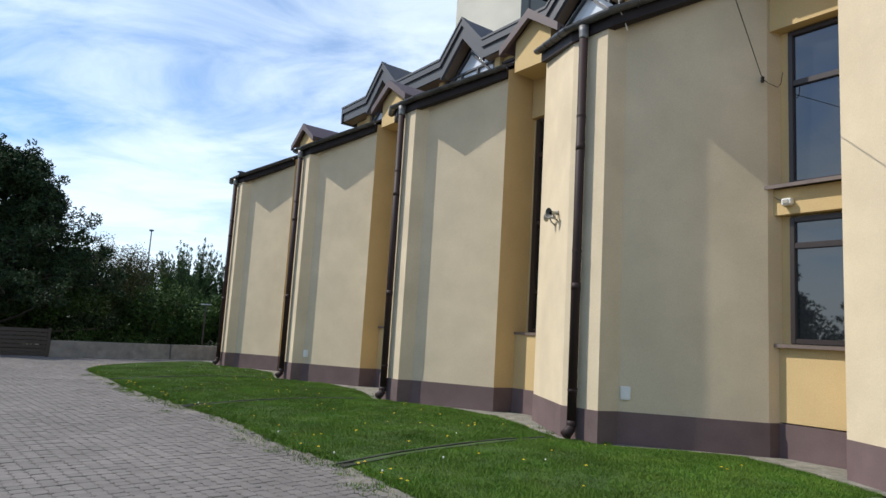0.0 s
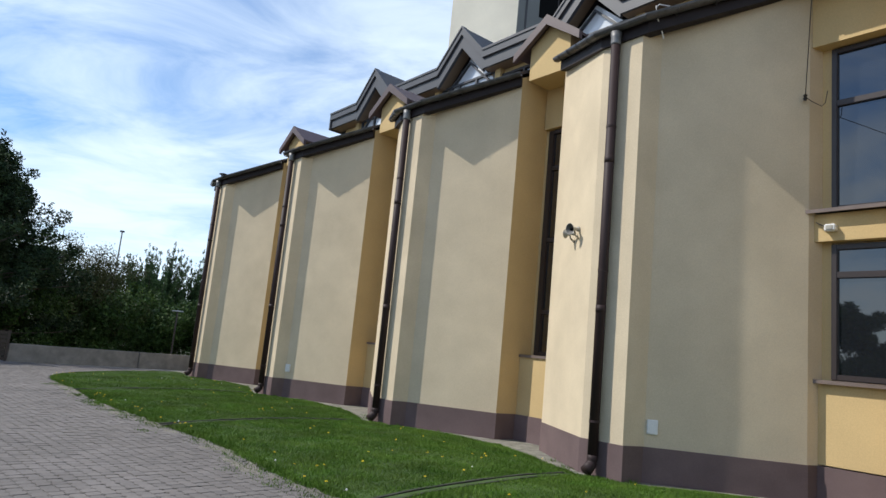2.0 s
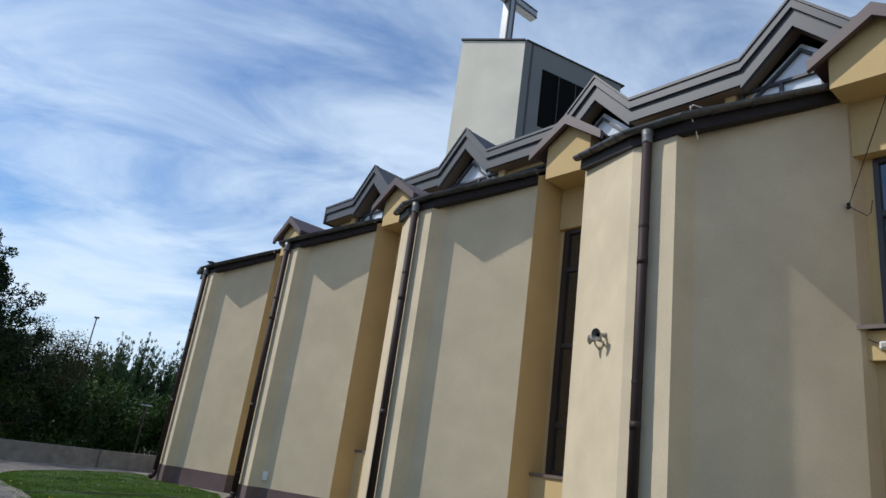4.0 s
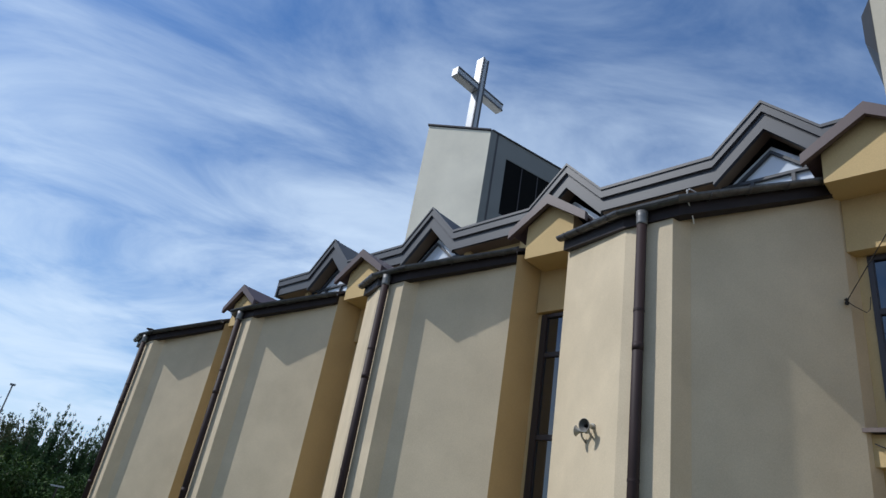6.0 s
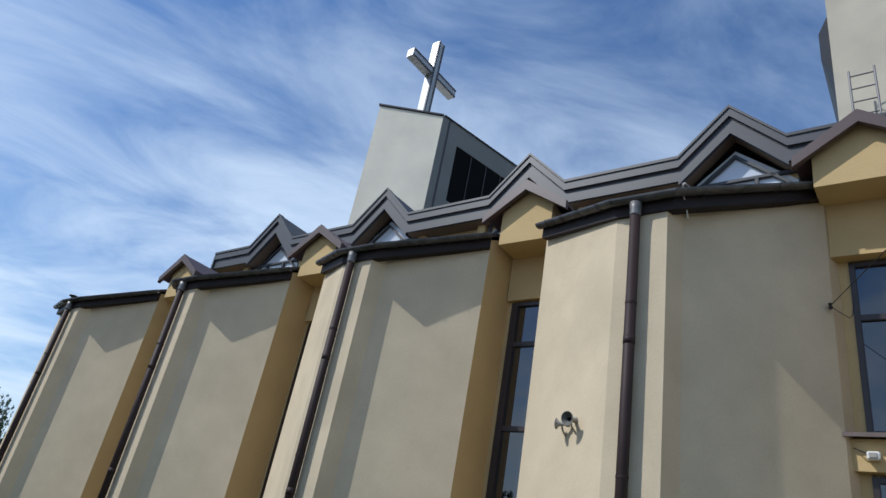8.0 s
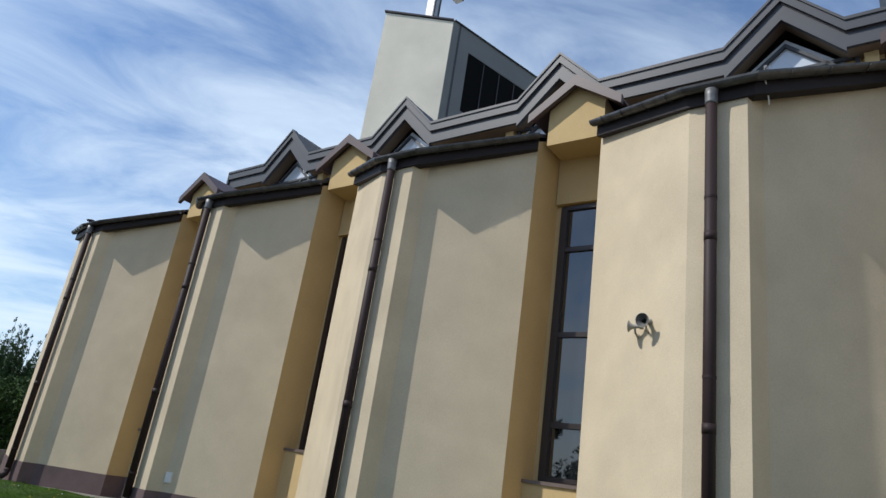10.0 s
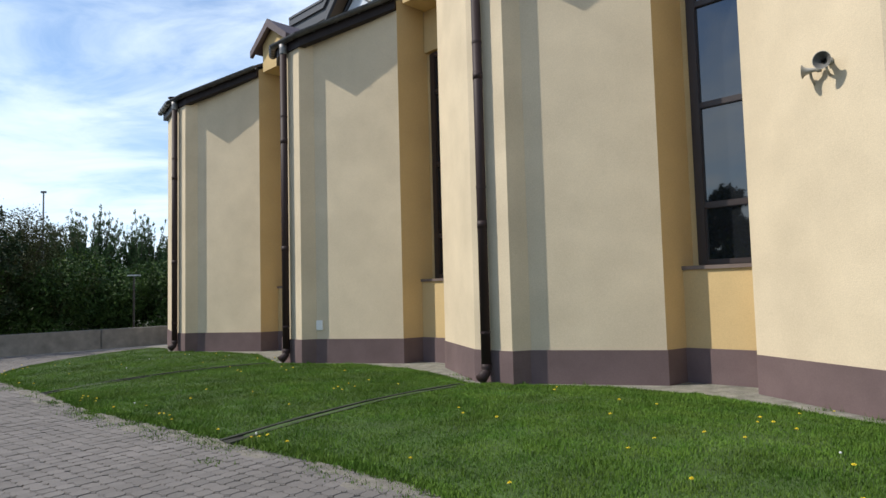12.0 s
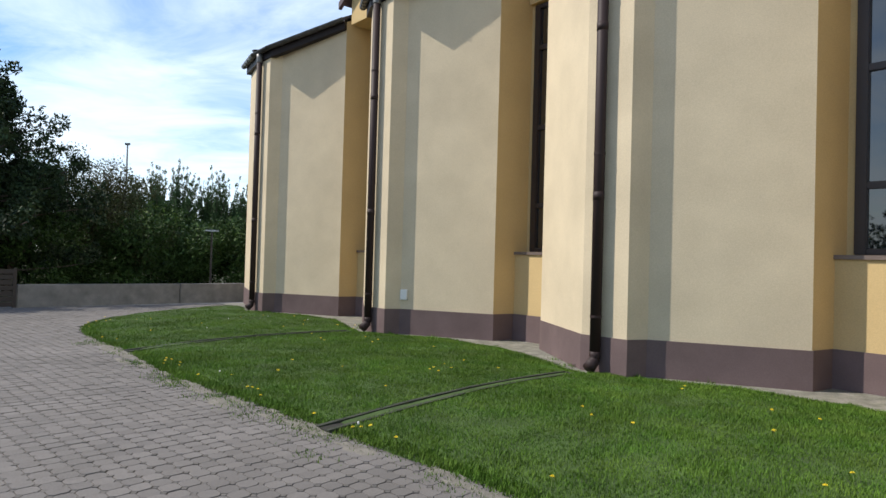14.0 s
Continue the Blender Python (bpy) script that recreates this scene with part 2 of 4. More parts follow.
def in_lawn(u, v):
    if not 1.0 < u < 24.6 or not lawn_inner(u) < v < lawn_outer(u):
        return False
    k = (u - drain_u(0, v)) / PITCH
    return abs(k - round(k)) * PITCH > 0.075 + 0.05 * noise.noise((u * 4, v * 4, 5)) or v < V0 + 0.3


def lawn_mesh():
    bm = bmesh.new()
    nu, nv = 150, 22
    grid = []
    for i in range(nu + 1):
        u = 1.0 + 23.55 * i / nu
        a, b = lawn_inner(u), max(lawn_outer(u), lawn_inner(u) + 0.02)
        grid.append([bm.verts.new((u, a + (b - a) * j / nv, lawn_h(u, a + (b - a) * j / nv) - (0.03 if j in (0, nv) else 0))) for j in range(nv + 1)])
    for i in range(nu):
        for j in range(nv):
            bm.faces.new((grid[i][j], grid[i + 1][j], grid[i + 1][j + 1], grid[i][j + 1]))
    return bm


lawn = tagged(link("lawn", lawn_mesh(), SOIL, m=BASE, smooth=True), "green lawn with dandelions between paving and church", "lawn", kind="structure")

# ---- church ----
church = empty("church", BASE, "cream rendered church with zigzag walls, dark roofs and brown plinth", "church")


def roof_z(x, y):
    return 6.72 - 0.5 * (y - V0)


NOSE_L, NOSE_R, NOSE_W = 0.31, -0.41, -0.11
PIER_F = (2.05, -1.21)
BACK, BREAST = -2.08, -1.74
DEPTH = -4.0
PLINTH_H = 0.50
END_X, END_Y = 2.9, -1.02
SPLAY = 0.10                                      # the reveal leans in by this much


def panel_ends(k):
    """The flat panel by the downpipe and by the window; one bay is set deeper."""
    return ((-0.51, -0.46), (-2.09, -1.85)) if k == 0 else ((-0.53, -0.39), (-2.18, -1.27))


def back_of(r):
    """Depth of the window wall in the recess between bays r and r + 1."""
    return -2.15 if r == -1 else BACK


def wall_outline(k):
    near, far = panel_ends(k)
    pts = [(-PITCH / 2, back_of(k - 1)), (far[0] - SPLAY, back_of(k - 1)), far, near, (NOSE_R, NOSE_W), (NOSE_L, NOSE_W)]
    if k == 3:
        return pts + [(END_X, END_Y), (END_X, DEPTH), (-PITCH / 2, DEPTH)]
    return pts + [PIER_F, (PIER_F[0] + 0.03, back_of(k)), (PITCH / 2, back_of(k)), (PITCH / 2, DEPTH), (-PITCH / 2, DEPTH)]


def build_bay(k):
    place = pose(U0 + k * PITCH, V0, 0)
    o = wall_outline(k)
    bm = extrude_plan(o, PLINTH_H, lambda x, y: roof_z(0, y + V0) - 0.10)
    near, far = panel_ends(k)
    for f in bm.faces:
        c = f.calc_center_median()
        if abs(f.normal.z) < 0.1 and c.y > -2.2 and ((k != 0 and c.x < far[0] + 0.001) or (k < 3 and c.x > PIER_F[0] + 0.001)):
            f.material_index = 1
    part("wall", bm, [CREAM, OCHRE], church, m=place)
    g = 0.018
    p = [(x, y + g) for x, y in o]
    b0 = back_of(k - 1) + (0.11 if k == 0 else BREAST - BACK) + g
    p[0], p[1] = (-PITCH / 2, b0), (far[0] - SPLAY * 0.4 - g, b0)
    if k < 3:
        b1 = back_of(k) + (0.11 if k == -1 else BREAST - BACK) + g
        p[7], p[8] = (PIER_F[0] + 0.03 + g, b1), (PITCH / 2, b1)
    p[2] = (far[0] - g, far[1] + g * 0.6)
    p[4], p[5] = (NOSE_R - g, NOSE_W + g), (NOSE_L + g * 0.4, NOSE_W + g)
    part("plinth", extrude_plan(p, -0.3, PLINTH_H), PLINTH, church, "brown painted plinth", m=place)


for k in range(-2, 4):
    build_bay(k)


def slab(bm, quad, th):
    """A plate of thickness th under the corners given."""
    hi = [bm.verts.new(p) for p in quad]
    lo = [bm.verts.new((p[0], p[1], p[2] - th)) for p in quad]
    n = len(quad)
    for i in range(n):
        bm.faces.new((lo[i], lo[(i + 1) % n], hi[(i + 1) % n], hi[i]))
    bm.faces.new(hi)
    bm.faces.new(lo[::-1])
    bmesh.ops.recalc_face_normals(bm, faces=bm.faces[:])
    return bm


def eaves_path(k):
    near, far = panel_ends(k)
    e = (END_X + 0.22, END_Y + 0.0) if k == 3 else (PIER_F[0] + 0.0, PIER_F[1] + 0.08)
    return [(far[0] - 0.03, far[1] + 0.05), (NOSE_R - 0.08, NOSE_W - 0.02), (NOSE_L, NOSE_W), e]


GUT = 0.14


def build_eaves(k):
    cx = U0 + k * PITCH
    place = pose(cx, V0, 0)
    pts = eaves_path(k)
    e = 0.10
    poly = [(x, y + e) for x, y in pts]
    edge = -13.95 - V0
    poly = [(poly[0][0], edge)] + poly + [(poly[-1][0], edge)]
    part("roof", slab(bmesh.new(), [(x, y, roof_z(0, y + V0) + 0.05) for x, y in poly], 0.07), ROOF, church, "dark sheet-metal lean-to roof", m=place)
    if k < 3:
        q = [(2.2, -1.55), (PITCH - 2.25, -1.55), (PITCH - 2.25, edge), (2.2, edge)]
        part("roof", slab(bmesh.new(), [(x, y, roof_z(0, y + V0) + 0.05) for x, y in q], 0.07), ROOF, church, m=place)
    # fascia under the gutter, then the half-round gutter
    path = [(x, y, roof_z(0, y + V0)) for x, y in pts]
    part("fascia_board", profile_sweep(bmesh.new(), path, [(-0.1, -0.275), (0.055, -0.275), (0.055, -0.02), (-0.1, -0.02)]), EAVES, church, "dark brown sheet fascia", m=place)
    r, n = 0.085, 8
    prof = [(GUT + r * math.cos(math.pi + math.pi * i / n), r * 0.9 * math.sin(math.pi + math.pi * i / n)) for i in range(n + 1)]
    prof += [(GUT + (r - 0.012) * math.cos(math.pi - math.pi * i / n + math.pi), (r - 0.012) * 0.9 * math.sin(math.pi - math.pi * i / n + math.pi) + 0.006) for i in range(n + 1)]
    gut = part("gutter", profile_sweep(bmesh.new(), [(x, y, z - 0.05) for x, y, z in path], prof), ZINC_DARK, church, "weathered grey half-round gutter", m=place)
    # brackets along the gutter
    for (x0, y0, z0), (x1, y1, z1) in ((path[0], path[1]), (path[2], path[3])):
        d = Vector((x1 - x0, y1 - y0, 0)).normalized()
        out = Vector((-d.y, d.x, 0))
        for t in (0.12, 0.36, 0.6, 0.84):
            p = Vector((x0 + (x1 - x0) * t, y0 + (y1 - y0) * t, z0 + (z1 - z0) * t - 0.05))
            bm = bmesh.new()
            arc = [p + out * (GUT + 0.094 * math.cos(math.pi + math.pi * i / 8)) + Vector((0, 0, 0.086 * math.sin(math.pi + math.pi * i / 8))) for i in range(9)]
            sweep(bm, [p + out * 0.07 + Vector((0, 0, 0.03))] + arc + [p + out * GUT + Vector((0, 0, 0.012))], 0.008, 5)
            part("bracket", bm, ZINC_DARK, gut)


ZINC_DARK = material("weathered_gutter_zinc", (0.11, 0.11, 0.11), 0.38, metal=0.3, stain=0.35, stain_scale=4, tint=(0.06, 0.055, 0.055))
for k in range(-2, 4):
    build_eaves(k)


# windows in the recesses
def window_unit(u0, u1, v, z0, z1, rails, sill=True, frame_w=0.075, left_w=0.0, deep=0.13, ext=0.10):
    w = empty("window", pose((u0 + u1) / 2, v, z0), "", "")
    w.parent = church
    h, hw = z1 - z0, (u1 - u0) / 2
    for a in (((-hw, -hw + frame_w, 0, h)), (hw - frame_w - left_w, hw, 0, h), (-hw + frame_w, hw - frame_w - left_w, 0, frame_w), (-hw + frame_w, hw - frame_w - left_w, h - frame_w, h)):
        part("frame", box(a[0], a[1], -0.03, 0.05, a[2], a[3], bevel=0.008), FRAME, w)
    for z in rails:
        part("rail", box(-hw + frame_w - 0.01, hw - frame_w - left_w + 0.01, -0.02, 0.043, z - z0 - 0.045, z - z0 + 0.045, bevel=0.008), FRAME, w)
    zs = [z0] + list(rails) + [z1]
    for a, b in zip(zs, zs[1:]):
        pane = part("pane", box(-hw + frame_w * 0.6, hw - frame_w * 0.6 - left_w, -0.012, 0.0, a - z0 + 0.03, b - z0 - 0.03), PANE, w)
    if sill:
        bm = bmesh.new()
        add_box(bm, -hw - 0.02, hw + ext, 0.0, deep, -0.035, -0.012)
        add_box(bm, -hw - 0.02, hw + ext, deep, deep + 0.012, -0.065, -0.012)
        part("sill", bm, SILL, w, "brown sheet-metal sill")
    return w


for r in range(-2, 3):
    ua, ub = U0 + r * PITCH + PIER_F[0] + 0.03, U0 + (r + 1) * PITCH + panel_ends(r + 1)[1][0] - (0.02 if r == -1 else SPLAY)
    v = V0 + back_of(r)
    if r == -1:
        window_unit(ua, ub - 0.19, v + 0.03, 1.65, 3.52, [3.09], deep=0.17, ext=0.26)
        window_unit(ua, ub - 0.19, v + 0.03, 4.00, 6.44, [5.60], deep=0.30, ext=0.24)
        part("reveal", box(ub - 0.19, ub + 0.01, v, v + 0.05, 0.52, 6.46), OCHRE, church)
        part("spandrel", box(ua, ub + 0.01, v, v + 0.20, 3.55, 3.94), OCHRE, church, "ochre rendered band between the windows")
        part("breast", box(ua, ub + 0.012, v, v + 0.115, 0.52, 1.61), OCHRE, church)
    else:
        window_unit(ua, ub - 0.08, v + 0.05, 1.66, 6.27, [2.51, 3.96, 5.46], left_w=0.06, deep=0.31, ext=0.16)
        part("reveal", box(ub - 0.08, ub + 0.01, v, v + 0.07, 1.62, 6.30), OCHRE, church)
        part("breast", box(ua, ub + 0.08, v, V0 + BREAST, 0.50, 1.625), OCHRE, church, "ochre rendered breast under the window")
    part("lintel", box(ua, ub, v, v + (0.26 if r == -1 else 0.16), 6.46 if r == -1 else 6.30, 7.35), OCHRE, church, "ochre rendered lintel")


# small gables over the recesses
def gable(r):
    wide = r == -1
    c = 4.52 if wide else U0 + (r + 0.5) * PITCH - 0.147
    v = -9.46 if wide else -9.44
    left, right, low = (0.63, 0.66, 7.30) if wide else (0.54, 0.50, 7.16)
    g = empty("gable", pose(c, v, 0), "", "")
    g.parent = church
    ap, ez, ew = 8.35, 7.75, 0.84
    sl = (ap - ez) / ew
    bm = bmesh.new()
    front = [(-right, low), (left, low), (left, ap - sl * left - 0.1), (0, ap - 0.1), (-right, ap - sl * right - 0.1)]
    f = [bm.verts.new((x, 0.0, z)) for x, z in front]
    b = [bm.verts.new((x, -0.95, min(z, 7.75))) for x, z in front]
    n = len(front)
    bm.faces.new(f)
    bm.faces.new(b[::-1])
    for i in range(n):
        bm.faces.new((f[i], f[(i + 1) % n], b[(i + 1) % n], b[i]))
    bmesh.ops.recalc_face_normals(bm, faces=bm.faces[:])
    part("gable_wall", bm, OCHRE, g, "ochre rendered gable front")
    for sgn in (-1, 1):
        back = -2.6
        q = [(0, 0.14, ap), (sgn * ew, 0.14, ez), (sgn * ew, back * 0.62, ez), (0, back, ap)]
        part("gable_roof", slab(bmesh.new(), q, 0.05), BROWN, g)
        bm = bmesh.new()
        lo = 0.17
        vs = [(0, ap + 0.015), (sgn * (ew + 0.02), ez + 0.0), (sgn * (ew + 0.02), ez - lo), (0, ap - lo - 0.03)]
        f = [bm.verts.new((x, 0.19, z)) for x, z in vs]
        b = [bm.verts.new((x, 0.10, z)) for x, z in vs]
        bm.faces.new(f)
        bm.faces.new(b[::-1])
        for i in range(4):
            bm.faces.new((f[i], f[(i + 1) % 4], b[(i + 1) % 4], b[i]))
        bmesh.ops.recalc_face_normals(bm, faces=bm.faces[:])
        part("verge_board", bm, BROWN, g, "brown sheet verge")


for r in range(-2, 3):
    gable(r)

# ---- clerestory with its folded fascia ----
Z_V = -13.86
VALLEY, PEAK, HALF, CLER_END = 11.66, 12.87, 1.20, 26.95


def fold_points():
    pts = [(-5.5, VALLEY)]
    for k in range(-2, 4):
        c = U0 + k * PITCH + 0.10
        pts += [(c - HALF, VALLEY), (c, PEAK), (c + HALF, VALLEY)]
    return pts + [(CLER_END, VALLEY)]


def ribbon(p0, p1, d0, d1, y0, y1):
    """A board between two points, from d0 to d1 below them, from y0 back to y1."""
    bm = bmesh.new()
    (x0, z0), (x1, z1) = p0, p1
    vs = [(x0, z0 - d0), (x1, z1 - d0), (x1, z1 - d1), (x0, z0 - d1)]
    f = [bm.verts.new((x, y0, z)) for x, z in vs]
    g = [bm.verts.new((x, y1, z)) for x, z in vs]
    for i in range(4):
        bm.faces.new((f[i], f[(i + 1) % 4], g[(i + 1) % 4], g[i]))
    bm.faces.new(f)
    bm.faces.new(g[::-1])
    bmesh.ops.recalc_face_normals(bm, faces=bm.faces[:])
    return bm


def clerestory():
    pts = fold_points()
    for p0, p1 in zip(pts, pts[1:]):
        steep = abs(p1[1] - p0[1]) > 0.1
        part("fascia", ribbon(p0, p1, 0.05, 0.29, Z_V, Z_V - 0.12), FASCIA, church, "grey sheet-metal fascia")
        part("fascia", ribbon(p0, p1, 0.32, 0.76 if steep else 0.66, Z_V - 0.07, Z_V - 0.18), FASCIA, church)
        part("cap_flashing", ribbon((p0[0], p0[1] + 0.03), (p1[0], p1[1] + 0.03), 0.0, 0.08, Z_V + 0.03, Z_V - 0.2), FASCIA, church)
        part("soffit", ribbon(p0, p1, 0.62, 0.67, Z_V - 0.15, Z_V - 0.60), SOFFIT, church)
        part("upper_roof", slab(bmesh.new(), [(p0[0], Z_V - 0.1, p0[1]), (p1[0], Z_V - 0.1, p1[1]), (p1[0], Z_V - 9.0, p1[1]), (p0[0], Z_V - 9.0, p0[1])], 0.06), FASCIA, church)
        drip = ribbon(p0, p1, 0.285, 0.33, Z_V - 0.055, Z_V - 0.16)
        part("drip_edge", drip, GUTTER, church)
    part("return_fascia", box(CLER_END - 0.05, CLER_END + 0.03, Z_V - 6, Z_V, VALLEY - 0.74, VALLEY - 0.04), FASCIA, church)
    yb = Z_V - 0.52
    part("clerestory_wall", box(-6, CLER_END - 0.5, -23, yb - 0.06, 8.0, 10.98), OCHRE, church)
    for k in range(-2, 4):
        c = U0 + k * PITCH + 0.10
        w = empty("window", pose(c, yb, 9.55), "", "")
        w.parent = church
        hw = 1.35
        bm = bmesh.new()
        out = [(-hw, 0), (hw, 0), (hw, 1.2), (0, 2.35), (-hw, 1.2)]
        bm.faces.new([bm.verts.new((x, -0.05, z)) for x, z in out])
        bmesh.ops.recalc_face_normals(bm, faces=bm.faces[:])
        bmesh.ops.solidify(bm, geom=bm.faces[:], thickness=0.012)
        part("pane", bm, PALE_PANE, w)
        part("rail", box(-hw, hw, -0.04, 0.05, 1.42, 1.49), FASCIA, w)
        for sg in (-1, 1):
            part("frame", ribbon((0, 2.2), (sg * hw, 1.02), 0.0, 0.09, 0.05, -0.04), FASCIA, w)
        for x in (-hw, -0.45, 0.45, hw):
            part("mullion", box(x - 0.04, x + 0.04, -0.04, 0.045, 0, 1.42), FASCIA, w)
        for x in (-hw - 0.25, hw + 0.25):
            part("pier", box(c + x - 0.13, c + x + 0.13, yb - 0.06, yb + 0.12, 8.5, 11.0), OCHRE, church)
        if k < 3:
            m = c + PITCH / 2
            w2 = empty("window", pose(m, yb, 9.6), "", "")
            w2.parent = church
            part("pane", box(-1.0, 1.0, -0.05, -0.03, 0, 1.2), PANE, w2)
            for x in (-1.0, 0.0, 1.0):
                part("mullion", box(x - 0.04, x + 0.04, -0.04, 0.03, 0, 1.2), FRAME, w2)
            part("rail", box(-1.0, 1.0, -0.04, 0.035, 1.12, 1.2), FRAME, w2)


PALE_PANE = glass_material("pale_window_glass", (0.62, 0.66, 0.70), 0.12)
clerestory()


# ---- tower ----
def facet(p, q, z0, z1, name, mat, parent, s0=0.0, s1=None, d0=-0.02, d1=0.03, label=""):
    """A plate on the tower face from p to q, between two distances along it."""
    a, b = Vector((*p, 0)), Vector((*q, 0))
    d = (b - a).normalized()
    n = Vector((d.y, -d.x, 0))
    if n.dot(Vector((-0.5, 1, 0))) < 0 and n.dot(Vector((-1, 0.2, 0))) < 0:
        n = -n
    s1 = (b - a).length if s1 is None else s1
    bm = bmesh.new()
    c = [a + d * s0 + n * d0, a + d * s1 + n * d0, a + d * s1 + n * d1, a + d * s0 + n * d1]
    lo = [bm.verts.new((x.x, x.y, z0)) for x in c]
    hi = [bm.verts.new((x.x, x.y, z1)) for x in c]
    for i in range(4):
        bm.faces.new((lo[i], lo[(i + 1) % 4], hi[(i + 1) % 4], hi[i]))
    bm.faces.new(hi)
    bm.faces.new(lo[::-1])
    bmesh.ops.recalc_face_normals(bm, faces=bm.faces[:])
    return part(name, bm, mat, parent, label)


CLAD = material("grey_tower_sheet", (0.165, 0.168, 0.158), 0.6, stain=0.1, stain_scale=0.6)
TA, TB, TC = (26.36, -19.65), (23.03, -21.10), (21.50, -27.37)
TOP, TOP_RISE = 22.96, 0.66


def tower_top(x, y):
    """The parapet climbs from the corner TB along the front to TA."""
    d = (Vector(TA) - Vector(TB))
    return TOP + TOP_RISE * max(0.0, (Vector((x, y)) - Vector(TB)).dot(d) / d.length_squared)


tower = empty("tower", pose(0, 0, 0), "pale rendered bell tower with grey sheet side", "")
tower.parent = church
part("shaft", extrude_plan([TA, TB, (22.0, -25.7), (25.2, -29.3), (29.9, -23.5)], 8, lambda x, y: tower_top(x, y) - 0.06), TOWERM, tower)
facet(TB, TC, 8, 18.39, "cladding", CLAD, tower)
facet(TB, TC, 21.74, TOP, "cladding", CLAD, tower)
facet(TB, TC, 18.39, 21.74, "cladding", CLAD, tower, 0.0, 1.20)
facet(TB, TC, 18.39, 21.74, "cladding", CLAD, tower, 5.4, 6.55)
# no real hole: a flat black sheet paints the belfry's inner shade
facet(TB, TC, 18.39, 21.74, "louvre_opening", DARK, tower, 1.20, 5.4, -0.02, -0.005, "black sheet painted as the shade inside the belfry opening")
for s in (2.3, 3.4, 4.5):
    facet(TB, TC, 18.39, 21.74, "louvre_bar", FRAME, tower, s, s + 0.05, 0.0, 0.02)
facet(TB, TC, 8, TOP, "seam", GUTTER, tower, 0.42, 0.52, 0.03, 0.05)
facet(TB, TC, TOP, TOP + 0.06, "coping", GUTTER, tower, 0.06, 6.7, -0.3, 0.10)
part("coping", extrude_plan([(TA[0] + 0.02, TA[1] + 0.10), (TB[0] - 0.06, TB[1] + 0.06), (TB[0] + 0.12, TB[1] - 0.28), (TA[0] + 0.20, TA[1] - 0.24)], lambda x, y: tower_top(x, y) - 0.03, lambda x, y: tower_top(x, y) + 0.06), GUTTER, tower)

cross = empty("cross", BASE @ pose(24.36, -20.92, 23.2) @ pose(0, 0, 0, 0, 0, 268.0), "tall metal cross standing on the bell tower", "cross")
CROSSM = material("grey_cross_sheet", (0.36, 0.37, 0.385), 0.40, metal=0.3, stain=0.1)
part("post", box(-0.25, 0.25, -0.25, 0.25, -0.1, 5.12, bevel=0.02), CROSSM, cross)
part("arm", box(-1.9, -0.25, -0.24, 0.24, 2.64, 3.18, bevel=0.02), CROSSM, cross)
part("arm", box(0.25, 1.9, -0.24, 0.24, 2.64, 3.18, bevel=0.02), CROSSM, cross)
for x in (-0.18, 0.18):
    part("trim", box(x - 0.05, x + 0.05, -0.275, -0.25, -0.1, 5.12), FASCIA, cross)
for x0, x1 in ((-1.9, -0.25), (0.25, 1.9)):
    for z in (2.71, 3.11):
        part("trim", box(x0, x1, -0.262, -0.24, z - 0.05, z + 0.05), FASCIA, cross)

# the second tower, nearer the entrance
# darker copy of the tower render, offsetting the sun on this face
TOWERB = material("toned_down_tower_render", (0.50, 0.455, 0.36), 0.92, tint=(0.44, 0.405, 0.33), stain=0.14, stain_scale=0.5, bump=0.3, bump_scale=60, spec=0.2)
tower_b = empty("tower", pose(0, 0, 0), "pale rendered tower with roof ladder", "")
tower_b.parent = church
part("shaft", extrude_plan([(5.36, -18.0), (0.6, -17.0), (-1.5, -22.0), (3.0, -25.5), (5.6, -23.5)], 8, 24.0), TOWERB, tower_b)
part("louvre_hood", extrude_plan([(5.2, -18.15), (5.64, -18.05), (5.66, -21.5), (5.3, -21.5)], lambda x, y: 16.55 + max(0.0, x - 5.34) * 2.6, lambda x, y: 19.55 - max(0.0, x - 5.3) * 3.4), FASCIA, tower_b)


def roof_ladder():
    lad = empty("roof_ladder", BASE @ pose(4.65, -17.25, 11.9), "grey steel ladder standing against the tower", "ladder")
    for x in (-0.3, 0.3):
        part("rail", sweep(bmesh.new(), [(x, 0, 0), (x, 0, 4.05)], 0.03, 8), STEEL, lad)
    for i in range(9):
        z = 0.25 + i * 0.45
        part("rung", sweep(bmesh.new(), [(-0.3, 0, z), (0.3, 0, z)], 0.02, 6), STEEL, lad)
    for x in (-0.3, 0.3):
        part("stay", sweep(bmesh.new(), [(x, 0, 3.2), (x, -0.62, 2.9)], 0.018, 6), STEEL, lad)


roof_ladder()


